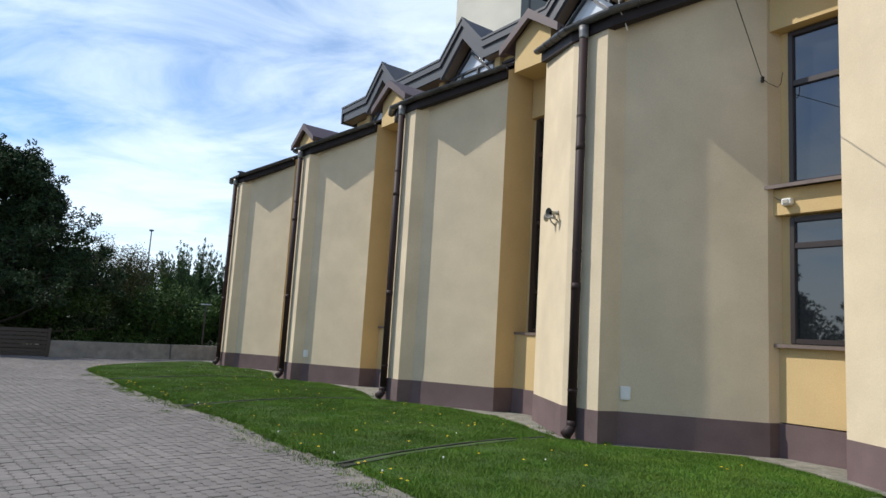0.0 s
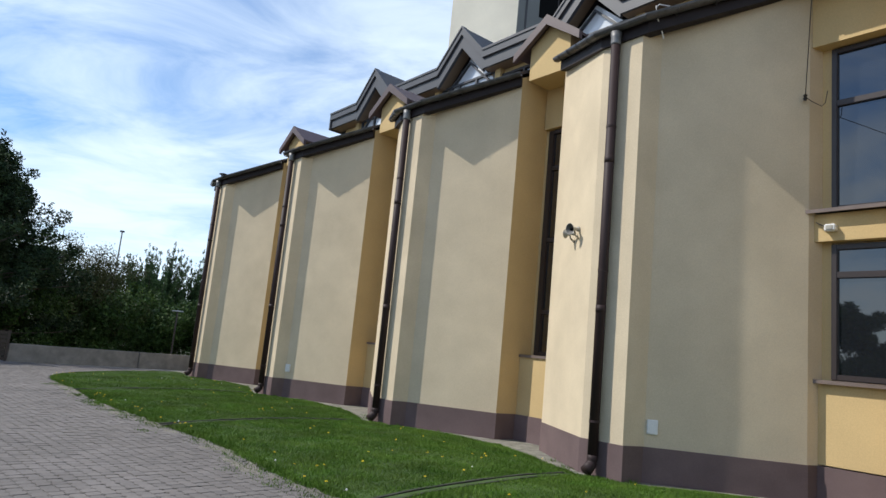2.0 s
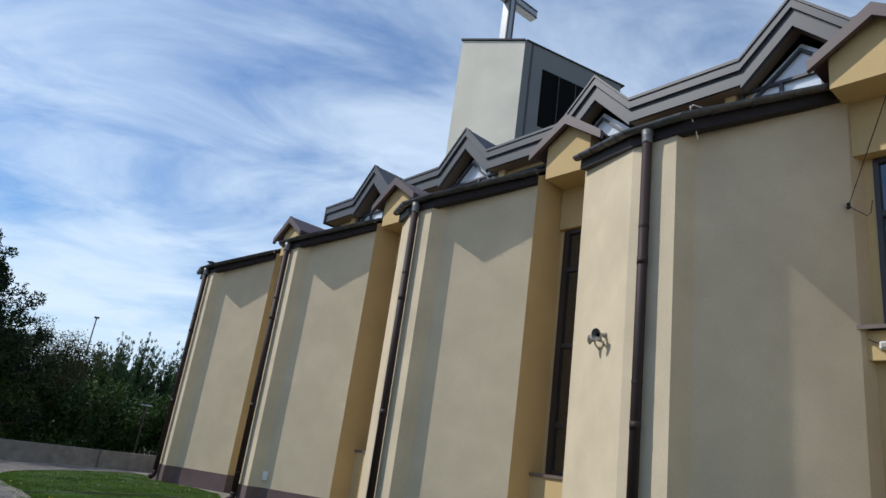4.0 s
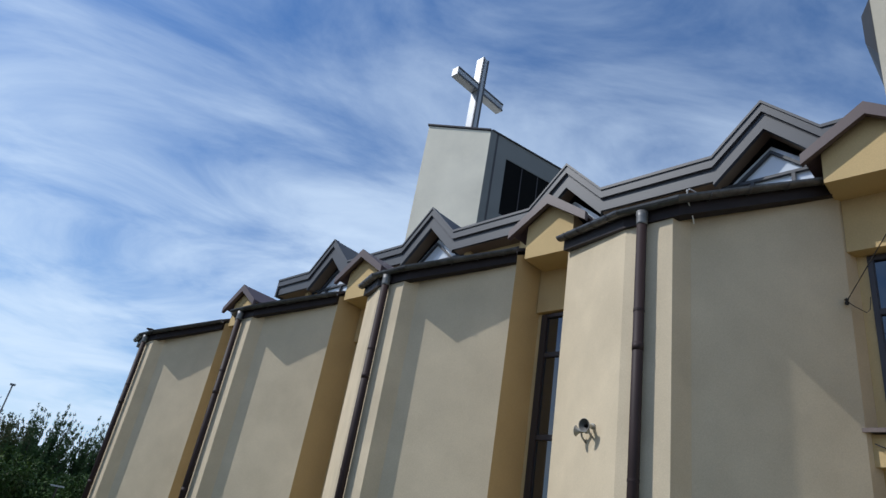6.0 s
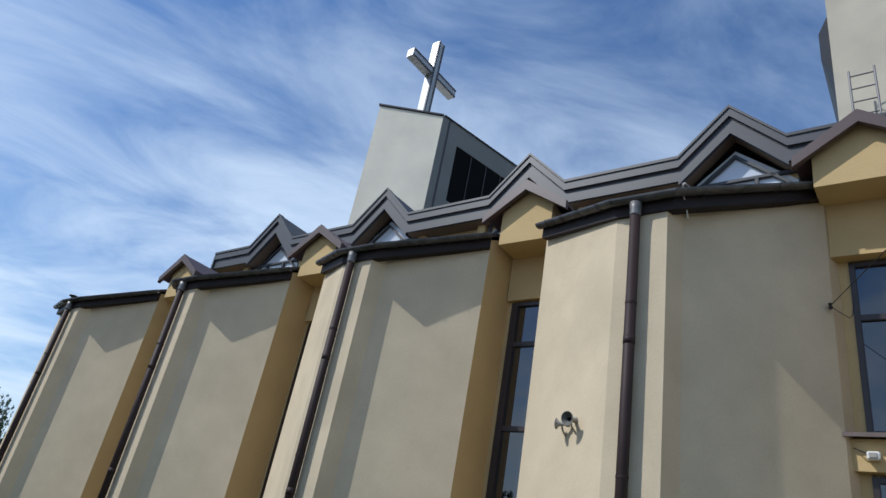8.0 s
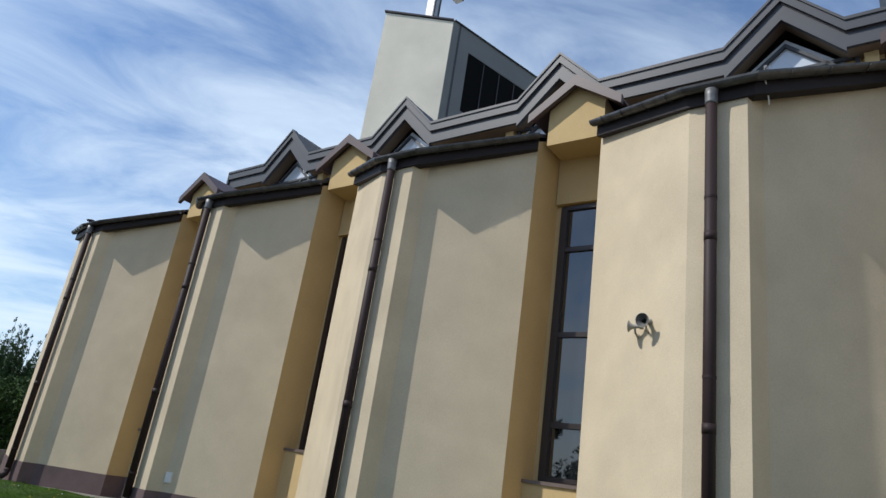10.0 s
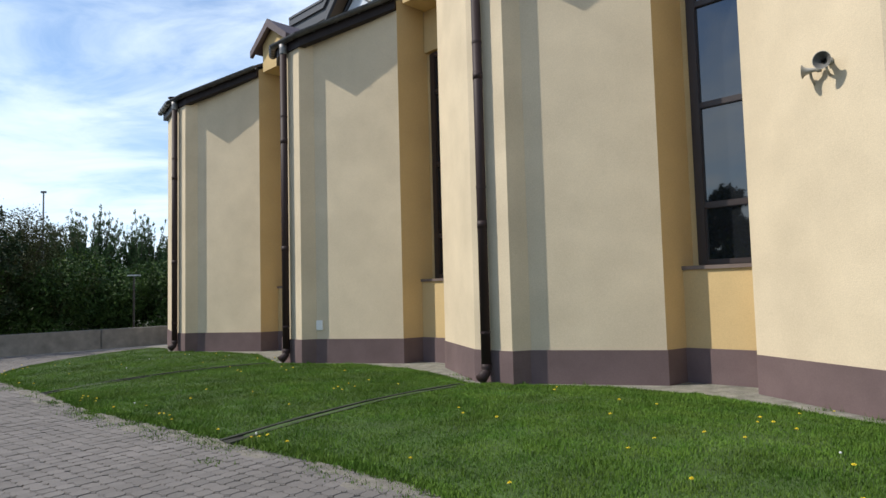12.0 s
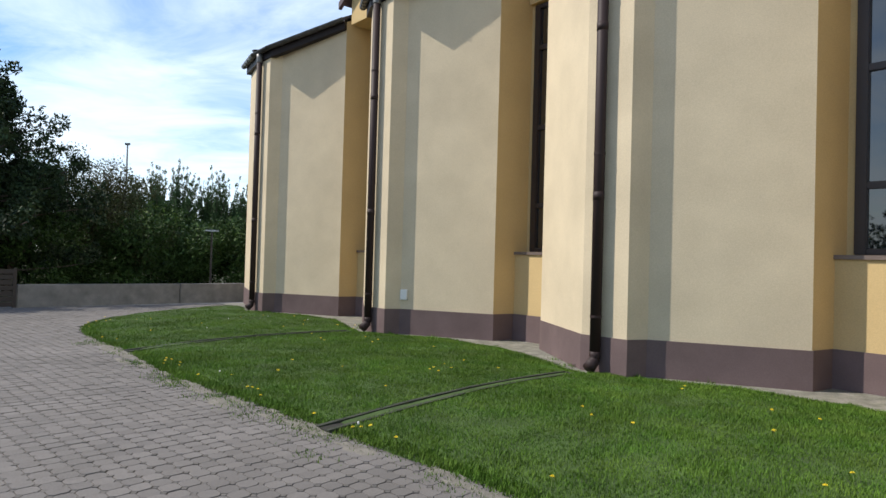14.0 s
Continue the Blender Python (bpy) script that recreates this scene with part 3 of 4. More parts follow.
# ---- things on the wall ----
OUTLET = material("dull_outlet_zinc", (0.17, 0.17, 0.168), 0.5, metal=0.4, stain=0.3, stain_scale=6)
def downpipe(k):
    p = empty("downpipe", BASE @ pose(U0 + k * PITCH, V0, 0), "dark brown downpipe with grey outlet beside the wall corner", "downpipe", "downpipes along the church wall")
    R = 0.072
    zt = 6.60
    part("outlet", sweep(bmesh.new(), [(0.0, 0, zt - 0.16), (0, 0, zt - 0.13), (0, 0, zt - 0.04), (0, 0.0, zt + 0.05)], [R + 0.005, R + 0.006, R + 0.008, R + 0.016], 16), OUTLET, p, "pale zinc outlet", smooth=True)
    part("pipe", sweep(bmesh.new(), [(0, 0, 0.30), (0, 0, zt - 0.15)], R, 18), PIPE, p, smooth=True)
    for z in (2.3, 4.55):
        part("sleeve", sweep(bmesh.new(), [(0, 0, z), (0, 0, z + 0.11)], R + 0.004, 18), PIPE, p, smooth=True)
    pts = [(0, 0, 0.31)] + [(0.0, 0.10 * (1 - math.cos(a)), 0.26 - 0.12 * math.sin(a)) for a in (0.0, 0.25, 0.5, 0.75, 1.0)] + [(0, 0.125, 0.095)]
    part("shoe", sweep(bmesh.new(), pts, [R + 0.004] * 6 + [R + 0.012], 18), PIPE, p, "upturned pipe shoe", smooth=True)
    for z in (0.75, 2.9, 5.1):
        c = sweep(bmesh.new(), [(0, 0, z), (0, 0, z + 0.035)], R + 0.005, 18)
        part("clamp", c, PIPE, p)


for k in range(-1, 4):
    downpipe(k)


def lathe(bm, prof, axis_m, sides=20):
    rings = [[bm.verts.new(axis_m @ Vector((r * math.cos(a * math.tau / sides), r * math.sin(a * math.tau / sides), z))) for a in range(sides)] for r, z in prof]
    for a, b in zip(rings, rings[1:]):
        for k in range(sides):
            bm.faces.new((a[k], a[(k + 1) % sides], b[(k + 1) % sides], b[k]))
    bmesh.ops.recalc_face_normals(bm, faces=bm.faces[:])
    return bm


THROAT = material("dark_horn_throat", (0.10, 0.095, 0.085), 0.7)
HORN = material("grey_horn_paint", (0.36, 0.34, 0.29), 0.5, stain=0.15, stain_scale=8)


def loudspeaker(u, v, z, target_dir, size, label):
    hrn = empty("loudspeaker", BASE @ pose(u, v, z), label, "loudspeaker", "horn loudspeakers on the wall")
    m = Vector(target_dir).to_track_quat("Z", "Y").to_matrix().to_4x4()
    s = size
    part("horn", lathe(bmesh.new(), [(0.30 * s, -0.9 * s), (0.34 * s, -0.3 * s), (0.42 * s, 0.2 * s), (0.62 * s, 0.65 * s), (1.0 * s, 1.0 * s), (1.04 * s, 1.03 * s), (0.98 * s, 1.0 * s)], m), HORN, hrn, smooth=True)
    part("throat", lathe(bmesh.new(), [(0.98 * s, 1.0 * s), (0.58 * s, 0.66 * s), (0.3 * s, 0.3 * s), (0.02 * s, 0.28 * s)], m), THROAT, hrn, "dark horn throat", smooth=True)
    part("driver", lathe(bmesh.new(), [(0.0, -1.5 * s), (0.42 * s, -1.5 * s), (0.46 * s, -1.42 * s), (0.46 * s, -0.95 * s), (0.40 * s, -0.88 * s), (0, -0.86 * s)], m), HORN, hrn, smooth=True)
    part("phase_plug", lathe(bmesh.new(), [(0.0, 0.82 * s), (0.20 * s, 0.78 * s), (0.28 * s, 0.62 * s), (0.26 * s, 0.4 * s), (0.0, 0.38 * s)], m), DARK, hrn, smooth=True)
    bm = sweep(bmesh.new(), [(0, 0, 0), (0, -0.04, -0.10 * s / 0.1), (0, -0.22, -0.16)], 0.014, 8)
    part("bracket", bm, HORN, hrn)


loudspeaker(8.07, -8.46, 3.68, (0.12, 1, -0.16), 0.090, "grey horn loudspeaker facing the yard, bracketed to the wall")
loudspeaker(8.25, -8.57, 3.64, (1, 0.12, 0.03), 0.074, "small grey horn loudspeaker pointing along the wall")


def meter_box(k):
    b = empty("wall_box", BASE @ pose(U0 + k * PITCH - (0.60 if k else 0.585), V0 - (0.425 if k else 0.525), 0.775) @ pose(0, 0, 0, 0, 0, 28.1 if k else 41.3), "small white plastic access box fixed low on the wall", "box", "white boxes on the wall")
    part("body", box(-0.075, 0.075, 0.0, 0.035, -0.10, 0.10, bevel=0.008), WHITE, b)
    part("lid", box(-0.066, 0.066, 0.035, 0.045, -0.09, 0.09, bevel=0.004), WHITE, b)


meter_box(0)
meter_box(2)


def sensor_lamp():
    b = empty("wall_lamp", BASE @ pose(4.84, V0 + back_of(-1) + 0.26, 3.72), "small white sensor lamp under the window sill", "lamp")
    part("body", box(-0.07, 0.07, -0.06, 0.05, -0.045, 0.05, bevel=0.012), WHITE, b)
    part("lens", box(-0.045, 0.045, 0.05, 0.062, -0.03, 0.03, bevel=0.005), HORN, b)
    part("arm", sweep(bmesh.new(), [(0.05, 0, 0.02), (0.14, 0.02, 0.06), (0.2, -0.03, 0.10)], 0.008, 6), FRAME, b)


sensor_lamp()

# overhead cable to an insulator on the wall
CABLE = material("black_cable", (0.02, 0.018, 0.016), 0.6)
ins = Vector((5.13, -9.88, 5.66))
cb = empty("overhead_cable", BASE @ pose(*ins), "thin dark cable running from the wall out over the yard", "cable")
way = Vector((-0.39, 0.92, -0.085))
part("span", sweep(bmesh.new(), [way * t + Vector((0, 0, 0.0006 * t * (t - 30))) for t in (0, 3, 7, 12, 17, 22, 26, 30)], 0.006, 6), CABLE, cb)
part("insulator", lathe(bmesh.new(), [(0, -0.05), (0.022, -0.05), (0.03, -0.02), (0.018, 0), (0.03, 0.025), (0.0, 0.05)], Matrix.Identity(4), 10), CABLE, cb)
part("tail", sweep(bmesh.new(), [(0, 0, 0), (-0.08, -0.02, -0.08), (-0.2, -0.06, -0.17), (-0.24, -0.08, -0.12), (-0.26, -0.1, 0.06)], 0.006, 6), CABLE, cb)

foot = BASE @ (ins + way * 30)
post = empty("cable_post", pose(foot.x, foot.y, 0), "plain grey steel post carrying the cable", "post")
part("shaft", sweep(bmesh.new(), [(0, 0, -0.2), (0, 0, foot.z + 0.1)], 0.05, 10), STEEL, post)

bm = sweep(bmesh.new(), [(0, -0.1, 0.16), (0, 0.18, 0.07), (0, 0.25, 0.0), (0.01, 0.25, -0.1), (0.0, 0.10, -0.30), (0.0, 0.03, -0.42)], 0.009, 6)
lc = empty("lightning_conductor", BASE @ pose(U0 - 0.62, V0 - 0.36, roof_z(0, V0 - 0.36)), "pale wire of the lightning conductor clipped over the gutter", "wire")
part("wire", bm, WHITE, lc)
part("clip", box(-0.012, 0.012, 0.235, 0.262, -0.02, 0.02), OUTLET, lc)

vent = empty("roof_vent", BASE @ pose(25.95, -9.12, roof_z(0, -9.12) - 0.02), "small capped vent on the eaves", "vent")
part("stack", sweep(bmesh.new(), [(0, 0, 0), (0, 0, 0.32)], 0.08, 14), GUTTER, vent)
part("cap", lathe(bmesh.new(), [(0.0, 0.33), (0.15, 0.31), (0.16, 0.33), (0.0, 0.38)], Matrix.Identity(4), 16), GUTTER, vent)


# ---- edging, kerb strip and drains ----
EDGING = material("mossy_edging_concrete", (0.04, 0.041, 0.031), 0.95, tint=(0.024, 0.032, 0.015), stain=0.35, stain_scale=5, bump=0.4, bump_scale=60)
BED = material("dark_channel_bed", (0.022, 0.020, 0.015), 0.95, stain=0.3, stain_scale=6)
GRAVEL = material("gritty_concrete_strip", (0.24, 0.225, 0.195), 0.95, tint=(0.15, 0.15, 0.11), stain=0.35, stain_scale=4, grain=0.25, grain_scale=45, bump=0.7, bump_scale=45)
def drain(k):
    cx = U0 + k * PITCH
    d = empty("drain_channel", BASE @ pose(cx, V0, 0), "narrow concrete edging channel from downpipe across the lawn", "drain", "drain channels in the lawn")
    end = lawn_outer(cx) + 0.03 - V0
    line = lambda t: drain_u(k, V0 + t) - cx
    for a, b in ((0.35, 1.3), (1.31, 2.3), (2.31, 3.3), (3.31, end)):
        for off in (-0.105, 0.06):
            q = [(line(t) + off + w, t) for t, w in ((a, 0), (a, 0.045), (b, 0.045), (b, 0))]
            part("edging", extrude_plan(q, -0.05, lambda x, y: lawn_h(cx + x, V0 + y) + 0.016), EDGING, d)
    q = [(line(t) + w, t) for t, w in ((0.3, -0.08), (0.3, 0.08), (end, 0.08), (end, -0.08))]
    # near-black strip between the edgings, almost level with them
    part("bed", extrude_plan(q, -0.05, lambda x, y: lawn_h(cx + x, V0 + y) + 0.006), BED, d)


for k in range(-1, 4):
    if k < 3:
        drain(k)

for k in range(-1, 4):
    o = wall_outline(k)
    bm = bmesh.new()
    n = 28
    rows = []
    for i in range(n + 1):
        s = -PITCH / 2 + PITCH * i / n
        u = U0 + k * PITCH + s
        rows.append((bm.verts.new((u, V0 - 2.3, 0.02)), bm.verts.new((u, lawn_inner(min(max(u, 1.0), 24.5)) + 0.05, 0.02))))
    for a, b in zip(rows, rows[1:]):
        bm.faces.new((a[0], b[0], b[1], a[1]))
    tagged(link("kerb_strip", bm, GRAVEL, m=BASE), "grey gravelly concrete strip along the plinth", "strip", kind="structure")


# ---- paving blocks ----
def tile_ring(kind):
    g = 0.0022
    if kind == "block":
        x, y, p, q = 0.0705 - g, 0.0755 - g, 0.0185 - g * 0.5, 0.0205 - g * 0.5
        return [(x, -q), (x, q), (p, y), (-p, y), (-x, q), (-x, -q), (-p, -y), (p, -y)]
    return [(0.0185 - g, -0.0205 + g), (0.0185 - g, 0.0205 - g), (-0.0185 + g, 0.0205 - g), (-0.0185 + g, -0.0205 + g)]


def tile_arrays(kind, x, y, dz, tx, ty):
    ring = tile_ring(kind)
    n = len(ring)
    top = [(x + px * 0.975, y + py * 0.975, dz + px * tx + py * ty) for px, py in ring]
    mid = [(x + px, y + py, dz - 0.005 + px * tx + py * ty) for px, py in ring]
    low = [(x + px, y + py, -0.03) for px, py in ring]
    fs = [tuple(range(n))]
    for base in (0, n):
        fs += [(base + i, base + n + i, base + n + (i + 1) % n, base + (i + 1) % n) for i in range(n)]
    return top + mid + low, fs


def paving():
    rnd = random.Random(5)
    verts, faces, near, small = [], [], [], []
    inv = BASE.inverted()
    for j in range(-45, 290):
        y = 0.096 * j
        for i in range(-124, 28):
            x = 0.178 * i + (0.089 if j % 2 else 0.0)
            p = inv @ Vector((x, y, 0))
            if not (3.0 < p.x < 26.5 and p.y < 7.0):
                continue
            lim = lawn_outer(p.x) if p.x < 24.6 else -10.5
            if p.y < lim + 0.02 + 0.05 * noise.noise((x * 2, y * 2, 3)):
                continue
            if p.x < 24 and p.y > 2.6 + 0.1 * p.x:
                continue
            for kind, ox in (("block", 0.0), ("filler", 0.089)):
                dz = rnd.uniform(-0.003, 0.003) + 0.006 * noise.noise((x * 0.6, y * 0.6, 0))
                tx, ty = rnd.uniform(-0.015, 0.015), rnd.uniform(-0.015, 0.015)
                if kind == "block" and 9.4 < p.x < 12.4 and lim + 0.05 < p.y < lim + 1.4 and len(near) < 150 or kind == "filler" and 9.8 < p.x < 12.0 and lim + 0.2 < p.y < lim + 1.2 and len(near) < 260:
                    near.append((kind, x + ox, y, dz, tx, ty))
                    continue
                vs, fs = tile_arrays(kind, x + ox, y, dz, tx, ty)
                b = len(verts)
                verts += vs
                faces += [tuple(b + q for q in f) for f in fs]
                small += [kind == "filler"] * len(fs)
    me = bpy.data.meshes.new("paving_blocks")
    me.from_pydata(verts, [], faces)
    me.materials.append(PAVER)
    me.materials.append(FILLER)
    me.polygons.foreach_set("material_index", [int(x) for x in small])
    ob = new("paving_blocks", me)
    ob.parent = pavement
    tagged(ob, "grey octagonal concrete paving blocks", kind="stuff")
    shared = {}
    for kind in ("block", "filler"):
        vs, fs = tile_arrays(kind, 0, 0, 0, 0, 0)
        me = bpy.data.meshes.new("paving_" + kind)
        me.from_pydata(vs, [], fs)
        me.materials.append(PAVER_ONE if kind == "block" else FILLER)
        shared[kind] = me
    for kind, x, y, dz, tx, ty in near:
        o = new("paving_block" if kind == "block" else "paving_filler", shared[kind])
        o.parent = pavement
        o.matrix_basis = pose(x, y, dz, math.degrees(ty), -math.degrees(tx), 0)


FILLER = material("dirty_paver_filler", (0.095, 0.086, 0.077), 0.95, tint=(0.125, 0.113, 0.10), stain=0.3, stain_scale=1.2, grain=0.15, grain_scale=90)
PAVER_ONE = material("grey_concrete_paver_single", (0.165, 0.150, 0.138), 0.9, tint=(0.140, 0.127, 0.115), stain=0.16, stain_scale=0.5, grain=0.12, grain_scale=90, bump=0.4, bump_scale=150, each=0.12)
paving()


# ---- grass ----
def leaf_material(name, base, tint, island=0.35, rough=0.6, trans=0.25):
    m = material(name, base, rough, tint=tint, stain=0.35, stain_scale=0.9, grain=0.1, grain_scale=15, island=island, spec=0.12)
    b = m.node_tree.nodes["Principled BSDF"]
    b.inputs["Transmission Weight"].default_value = 0.0
    b.inputs["Subsurface Weight"].default_value = 0.0
    return m


GRASS = leaf_material("grass_blades", (0.068, 0.150, 0.016), (0.102, 0.170, 0.022), 0.24)


def blades(name, spots, mat, parent=None, label="", h=(0.018, 0.048), w=0.0036):
    rnd = random.Random(9)
    verts, faces = [], []
    for x, y, z, k in spots:
        a = rnd.uniform(0, math.tau)
        hh = rnd.uniform(*h) * k
        lean = rnd.uniform(0.15, 0.75) * hh
        ww = w * rnd.uniform(0.8, 1.6)
        cx, cy = math.cos(a), math.sin(a)
        b = len(verts)
        verts += [(x - cy * ww, y + cx * ww, z), (x + cy * ww, y - cx * ww, z), (x + cx * lean, y + cy * lean, z + hh)]
        faces.append((b, b + 1, b + 2))
    me = bpy.data.meshes.new(name)
    me.from_pydata(verts, [], faces)
    me.materials.append(mat)
    ob = new(name, me)
    ob.matrix_basis = BASE
    return tagged(ob, label, "grass", kind="stuff")


def grow_lawn():
    rnd = random.Random(3)
    spots = []
    for _ in range(1250000):
        u = 3.2 + 21.4 * rnd.random() ** 1.15
        v = rnd.uniform(-10.0, LAWN_V + 0.42)
        keep = 1.0 if u < 14 else max(0.35, 1.0 - (u - 14) * 0.08)
        if rnd.random() > keep or not in_lawn(u, v - rnd.uniform(-0.03, 0.05)):
            continue
        k = 0.95 + 0.30 * noise.noise((u * 0.9, v * 0.9, 2)) + 0.30 * noise.noise((u * 3.1, v * 3.1, 7))
        spots.append((u, v, lawn_h(u, min(v, lawn_outer(u))) - 0.012, max(0.5, k)))
    return spots


blades("grass", grow_lawn(), GRASS, label="short green lawn grass")


def weeds():
    rnd = random.Random(21)
    spots = []
    for _ in range(120):
        u = rnd.uniform(4.5, 19)
        v = lawn_outer(u) + abs(rnd.gauss(0.05, 0.16))
        r = rnd.uniform(0.03, 0.11)
        for _ in range(int(900 * r)):
            spots.append((u + rnd.gauss(0, r) * 1.6, v + rnd.gauss(0, r), 0.0, rnd.uniform(0.4, 0.9)))
    for k in range(-1, 4):
        for s, w, n in ((-0.45, -0.25, 140), (0.55, -0.22, 60), (-1.2, -0.72, 25), (1.1, -0.5, 30)):
            for _ in range(n):
                spots.append((U0 + k * PITCH + s + rnd.gauss(0, 0.09), V0 + w + abs(rnd.gauss(0, 0.05)), 0.02, rnd.uniform(0.6, 2.0)))
    return spots


blades("weeds", weeds(), GRASS, label="tufts of weeds at the paving edge")

SAND = material("pale_blown_sand", (0.20, 0.182, 0.152), 0.98, tint=(0.15, 0.138, 0.11), stain=0.3, stain_scale=6, grain=0.2, grain_scale=80, bump=0.6, bump_scale=70)


def sand_patches():
    """Thin uneven drifts of sand along the paving's edge."""
    rnd = random.Random(8)
    bm = bmesh.new()
    for _ in range(95):
        u = rnd.uniform(4.0, 19.5)
        v = lawn_outer(u) + abs(rnd.gauss(0.02, 0.12))
        r, q = rnd.uniform(0.05, 0.22), rnd.uniform(0.3, 0.6)
        c = bm.verts.new((u, v, 0.016))
        ring = []
        for i in range(14):
            a = i * math.tau / 14
            k = r * (0.7 + 0.6 * rnd.random())
            ring.append(bm.verts.new((u + math.cos(a) * k * 1.5, v + math.sin(a) * k * q, -0.004)))
        for i in range(14):
            bm.faces.new((c, ring[i], ring[(i + 1) % 14]))
    return tagged(link("sand_drift", bm, SAND, m=BASE, smooth=True), "thin pale sand drifted along the paving edge", "sand", kind="stuff")


sand_patches()
DAND = material("dandelion_yellow", (0.80, 0.62, 0.03), 0.7, stain=0.1)
PUFF = material("dandelion_seed_white", (0.7, 0.7, 0.66), 0.9, stain=0.05)
STEM = material("dandelion_stem", (0.16, 0.22, 0.06), 0.7)


def dandelion(head, label):
    d = empty("dandelion", pose(0, 0, -5), label, "flower", "dandelions in the lawn")
    part("stem", sweep(bmesh.new(), [(0, 0, 0), (0.006, 0, 0.05), (0.004, 0.004, 0.10)], 0.003, 5), STEM, d)
    bm = bmesh.new()
    if head == "flower":
        for ring, (r, z) in enumerate(((0.022, 0.103), (0.015, 0.109), (0.008, 0.113))):
            for i in range(14 - 4 * ring):
                a = (i + ring * 0.4) * math.tau / (14 - 4 * ring)
                c, s = math.cos(a), math.sin(a)
                f = [(0.003 * c, 0.003 * s, 0.100), (r * c - 0.004 * s, r * s + 0.004 * c, z), (1.15 * r * c, 1.15 * r * s, z + 0.002), (r * c + 0.004 * s, r * s - 0.004 * c, z)]
                bm.faces.new([bm.verts.new(p) for p in f])
        part("flower_head", bm, DAND, d)
    else:
        bmesh.ops.create_icosphere(bm, subdivisions=2, radius=0.014, matrix=pose(0.004, 0.004, 0.112))
        part("seed_head", bm, PUFF, d)
    return d


def scatter_dandelions():
    rnd = random.Random(14)
    models = [dandelion("flower", "yellow dandelion in flower among the grass"), dandelion("seed", "white dandelion seed head among the grass")]
    for i in range(120):
        u = rnd.uniform(4.2, 22)
        edge = rnd.random() < 0.35
        v = lawn_outer(u) - abs(rnd.gauss(0, 0.12)) if edge else rnd.uniform(-8.2, -3.9)
        if not in_lawn(u, v):
            continue
        h = rnd.uniform(0.5, 0.95)
        m = BASE @ pose(u, v, lawn_h(u, v) - 0.01, rnd.uniform(-12, 12), rnd.uniform(-12, 12), rnd.uniform(0, 360))
        o = copy_thing(models[0 if rnd.random() < 0.85 else 1], m @ Matrix.Diagonal((0.68, 0.68, h, 1)))
    for mdl in models:
        for o in list(mdl.children) + [mdl]:
            bpy.data.objects.remove(o)


scatter_dandelions()


# ---- distance: low wall, fence, trees, poles ----
def low_wall():
    a, b = Vector((-13.5, 23.1, 0)), Vector((4.4, 40.3, 0))
    d = (b - a)
    ang = math.degrees(math.atan2(d.y, d.x))
    w = empty("low_wall", pose(a.x, a.y, 0, 0, 0, ang), "low weathered grey concrete wall across the yard", "wall")
    n = 6
    L = d.length / n
    for i in range(n):
        part("segment", box(i * L + 0.008, (i + 1) * L - 0.008, 0, 0.25, -0.3, 0.56, bevel=0.02), CONCRETE, w)
    f = empty("fence", pose(a.x, a.y, 0, 0, 0, ang + 176), "dark slatted metal fence beside the low wall", "fence")
    for i in range(9):
        part("post", box(i * 2.2, i * 2.2 + 0.08, -0.04, 0.04, -0.2, 0.98), FRAME, f)
    for i in range(8):
        for j in range(7):
            part("slat", box(i * 2.2 + 0.08, i * 2.2 + 2.2, -0.015, 0.015, 0.02 + j * 0.135, 0.135 + j * 0.135), FRAME, f)


low_wall()
BARK = material("tree_bark", (0.07, 0.055, 0.042), 0.95, stain=0.3, stain_scale=3, bump=0.5, bump_scale=20)
NEEDLE = leaf_material("pine_needles", (0.022, 0.045, 0.022), (0.035, 0.055, 0.02), 0.45)
LEAF = leaf_material("dark_leaves", (0.035, 0.075, 0.018), (0.05, 0.085, 0.02), 0.45)
LEAF2 = leaf_material("fresh_leaves", (0.06, 0.115, 0.02), (0.085, 0.13, 0.025), 0.4)
BROWNLEAF = leaf_material("brownish_leaves", (0.075, 0.075, 0.03), (0.055, 0.07, 0.025), 0.4)


def leaf_cloud(name, clumps, n, size, mat, parent, seed, upright=0.0):
    """Small leaves scattered through many clumps (x, y, z, radius, flattening)."""
    rs = np.random.RandomState(seed)
    c = np.array(clumps)
    wgt = c[:, 3] ** 2
    pick = rs.choice(len(c), n, p=wgt / wgt.sum())
    dirs = rs.normal(size=(n, 3))
    dirs /= np.linalg.norm(dirs, axis=1)[:, None]
    rad = rs.uniform(0.25, 1.0, n) ** 0.5 * c[pick, 3] * rs.uniform(0.75, 1.2, n)
    pos = c[pick, :3] + dirs * rad[:, None] * np.stack([np.ones(n), np.ones(n), c[pick, 4]], 1)
    pos[:, 2] = np.maximum(pos[:, 2], 0.15)
    a = rs.normal(size=(n, 3))
    a[:, 2] += upright * 3
    a /= np.linalg.norm(a, axis=1)[:, None]
    b = np.cross(a, rs.normal(size=(n, 3)))
    b /= np.linalg.norm(b, axis=1)[:, None]
    s = size * rs.uniform(0.6, 1.4, n)[:, None]
    v = np.stack([pos - a * s, pos + b * s * 0.42, pos + a * s, pos - b * s * 0.42], 1).reshape(-1, 3)
    me = bpy.data.meshes.new(name)
    me.from_pydata(v.tolist(), [], np.arange(4 * n).reshape(-1, 4).tolist())
    me.materials.append(mat)
    ob = new(name, me)
    ob.parent = parent
    return ob


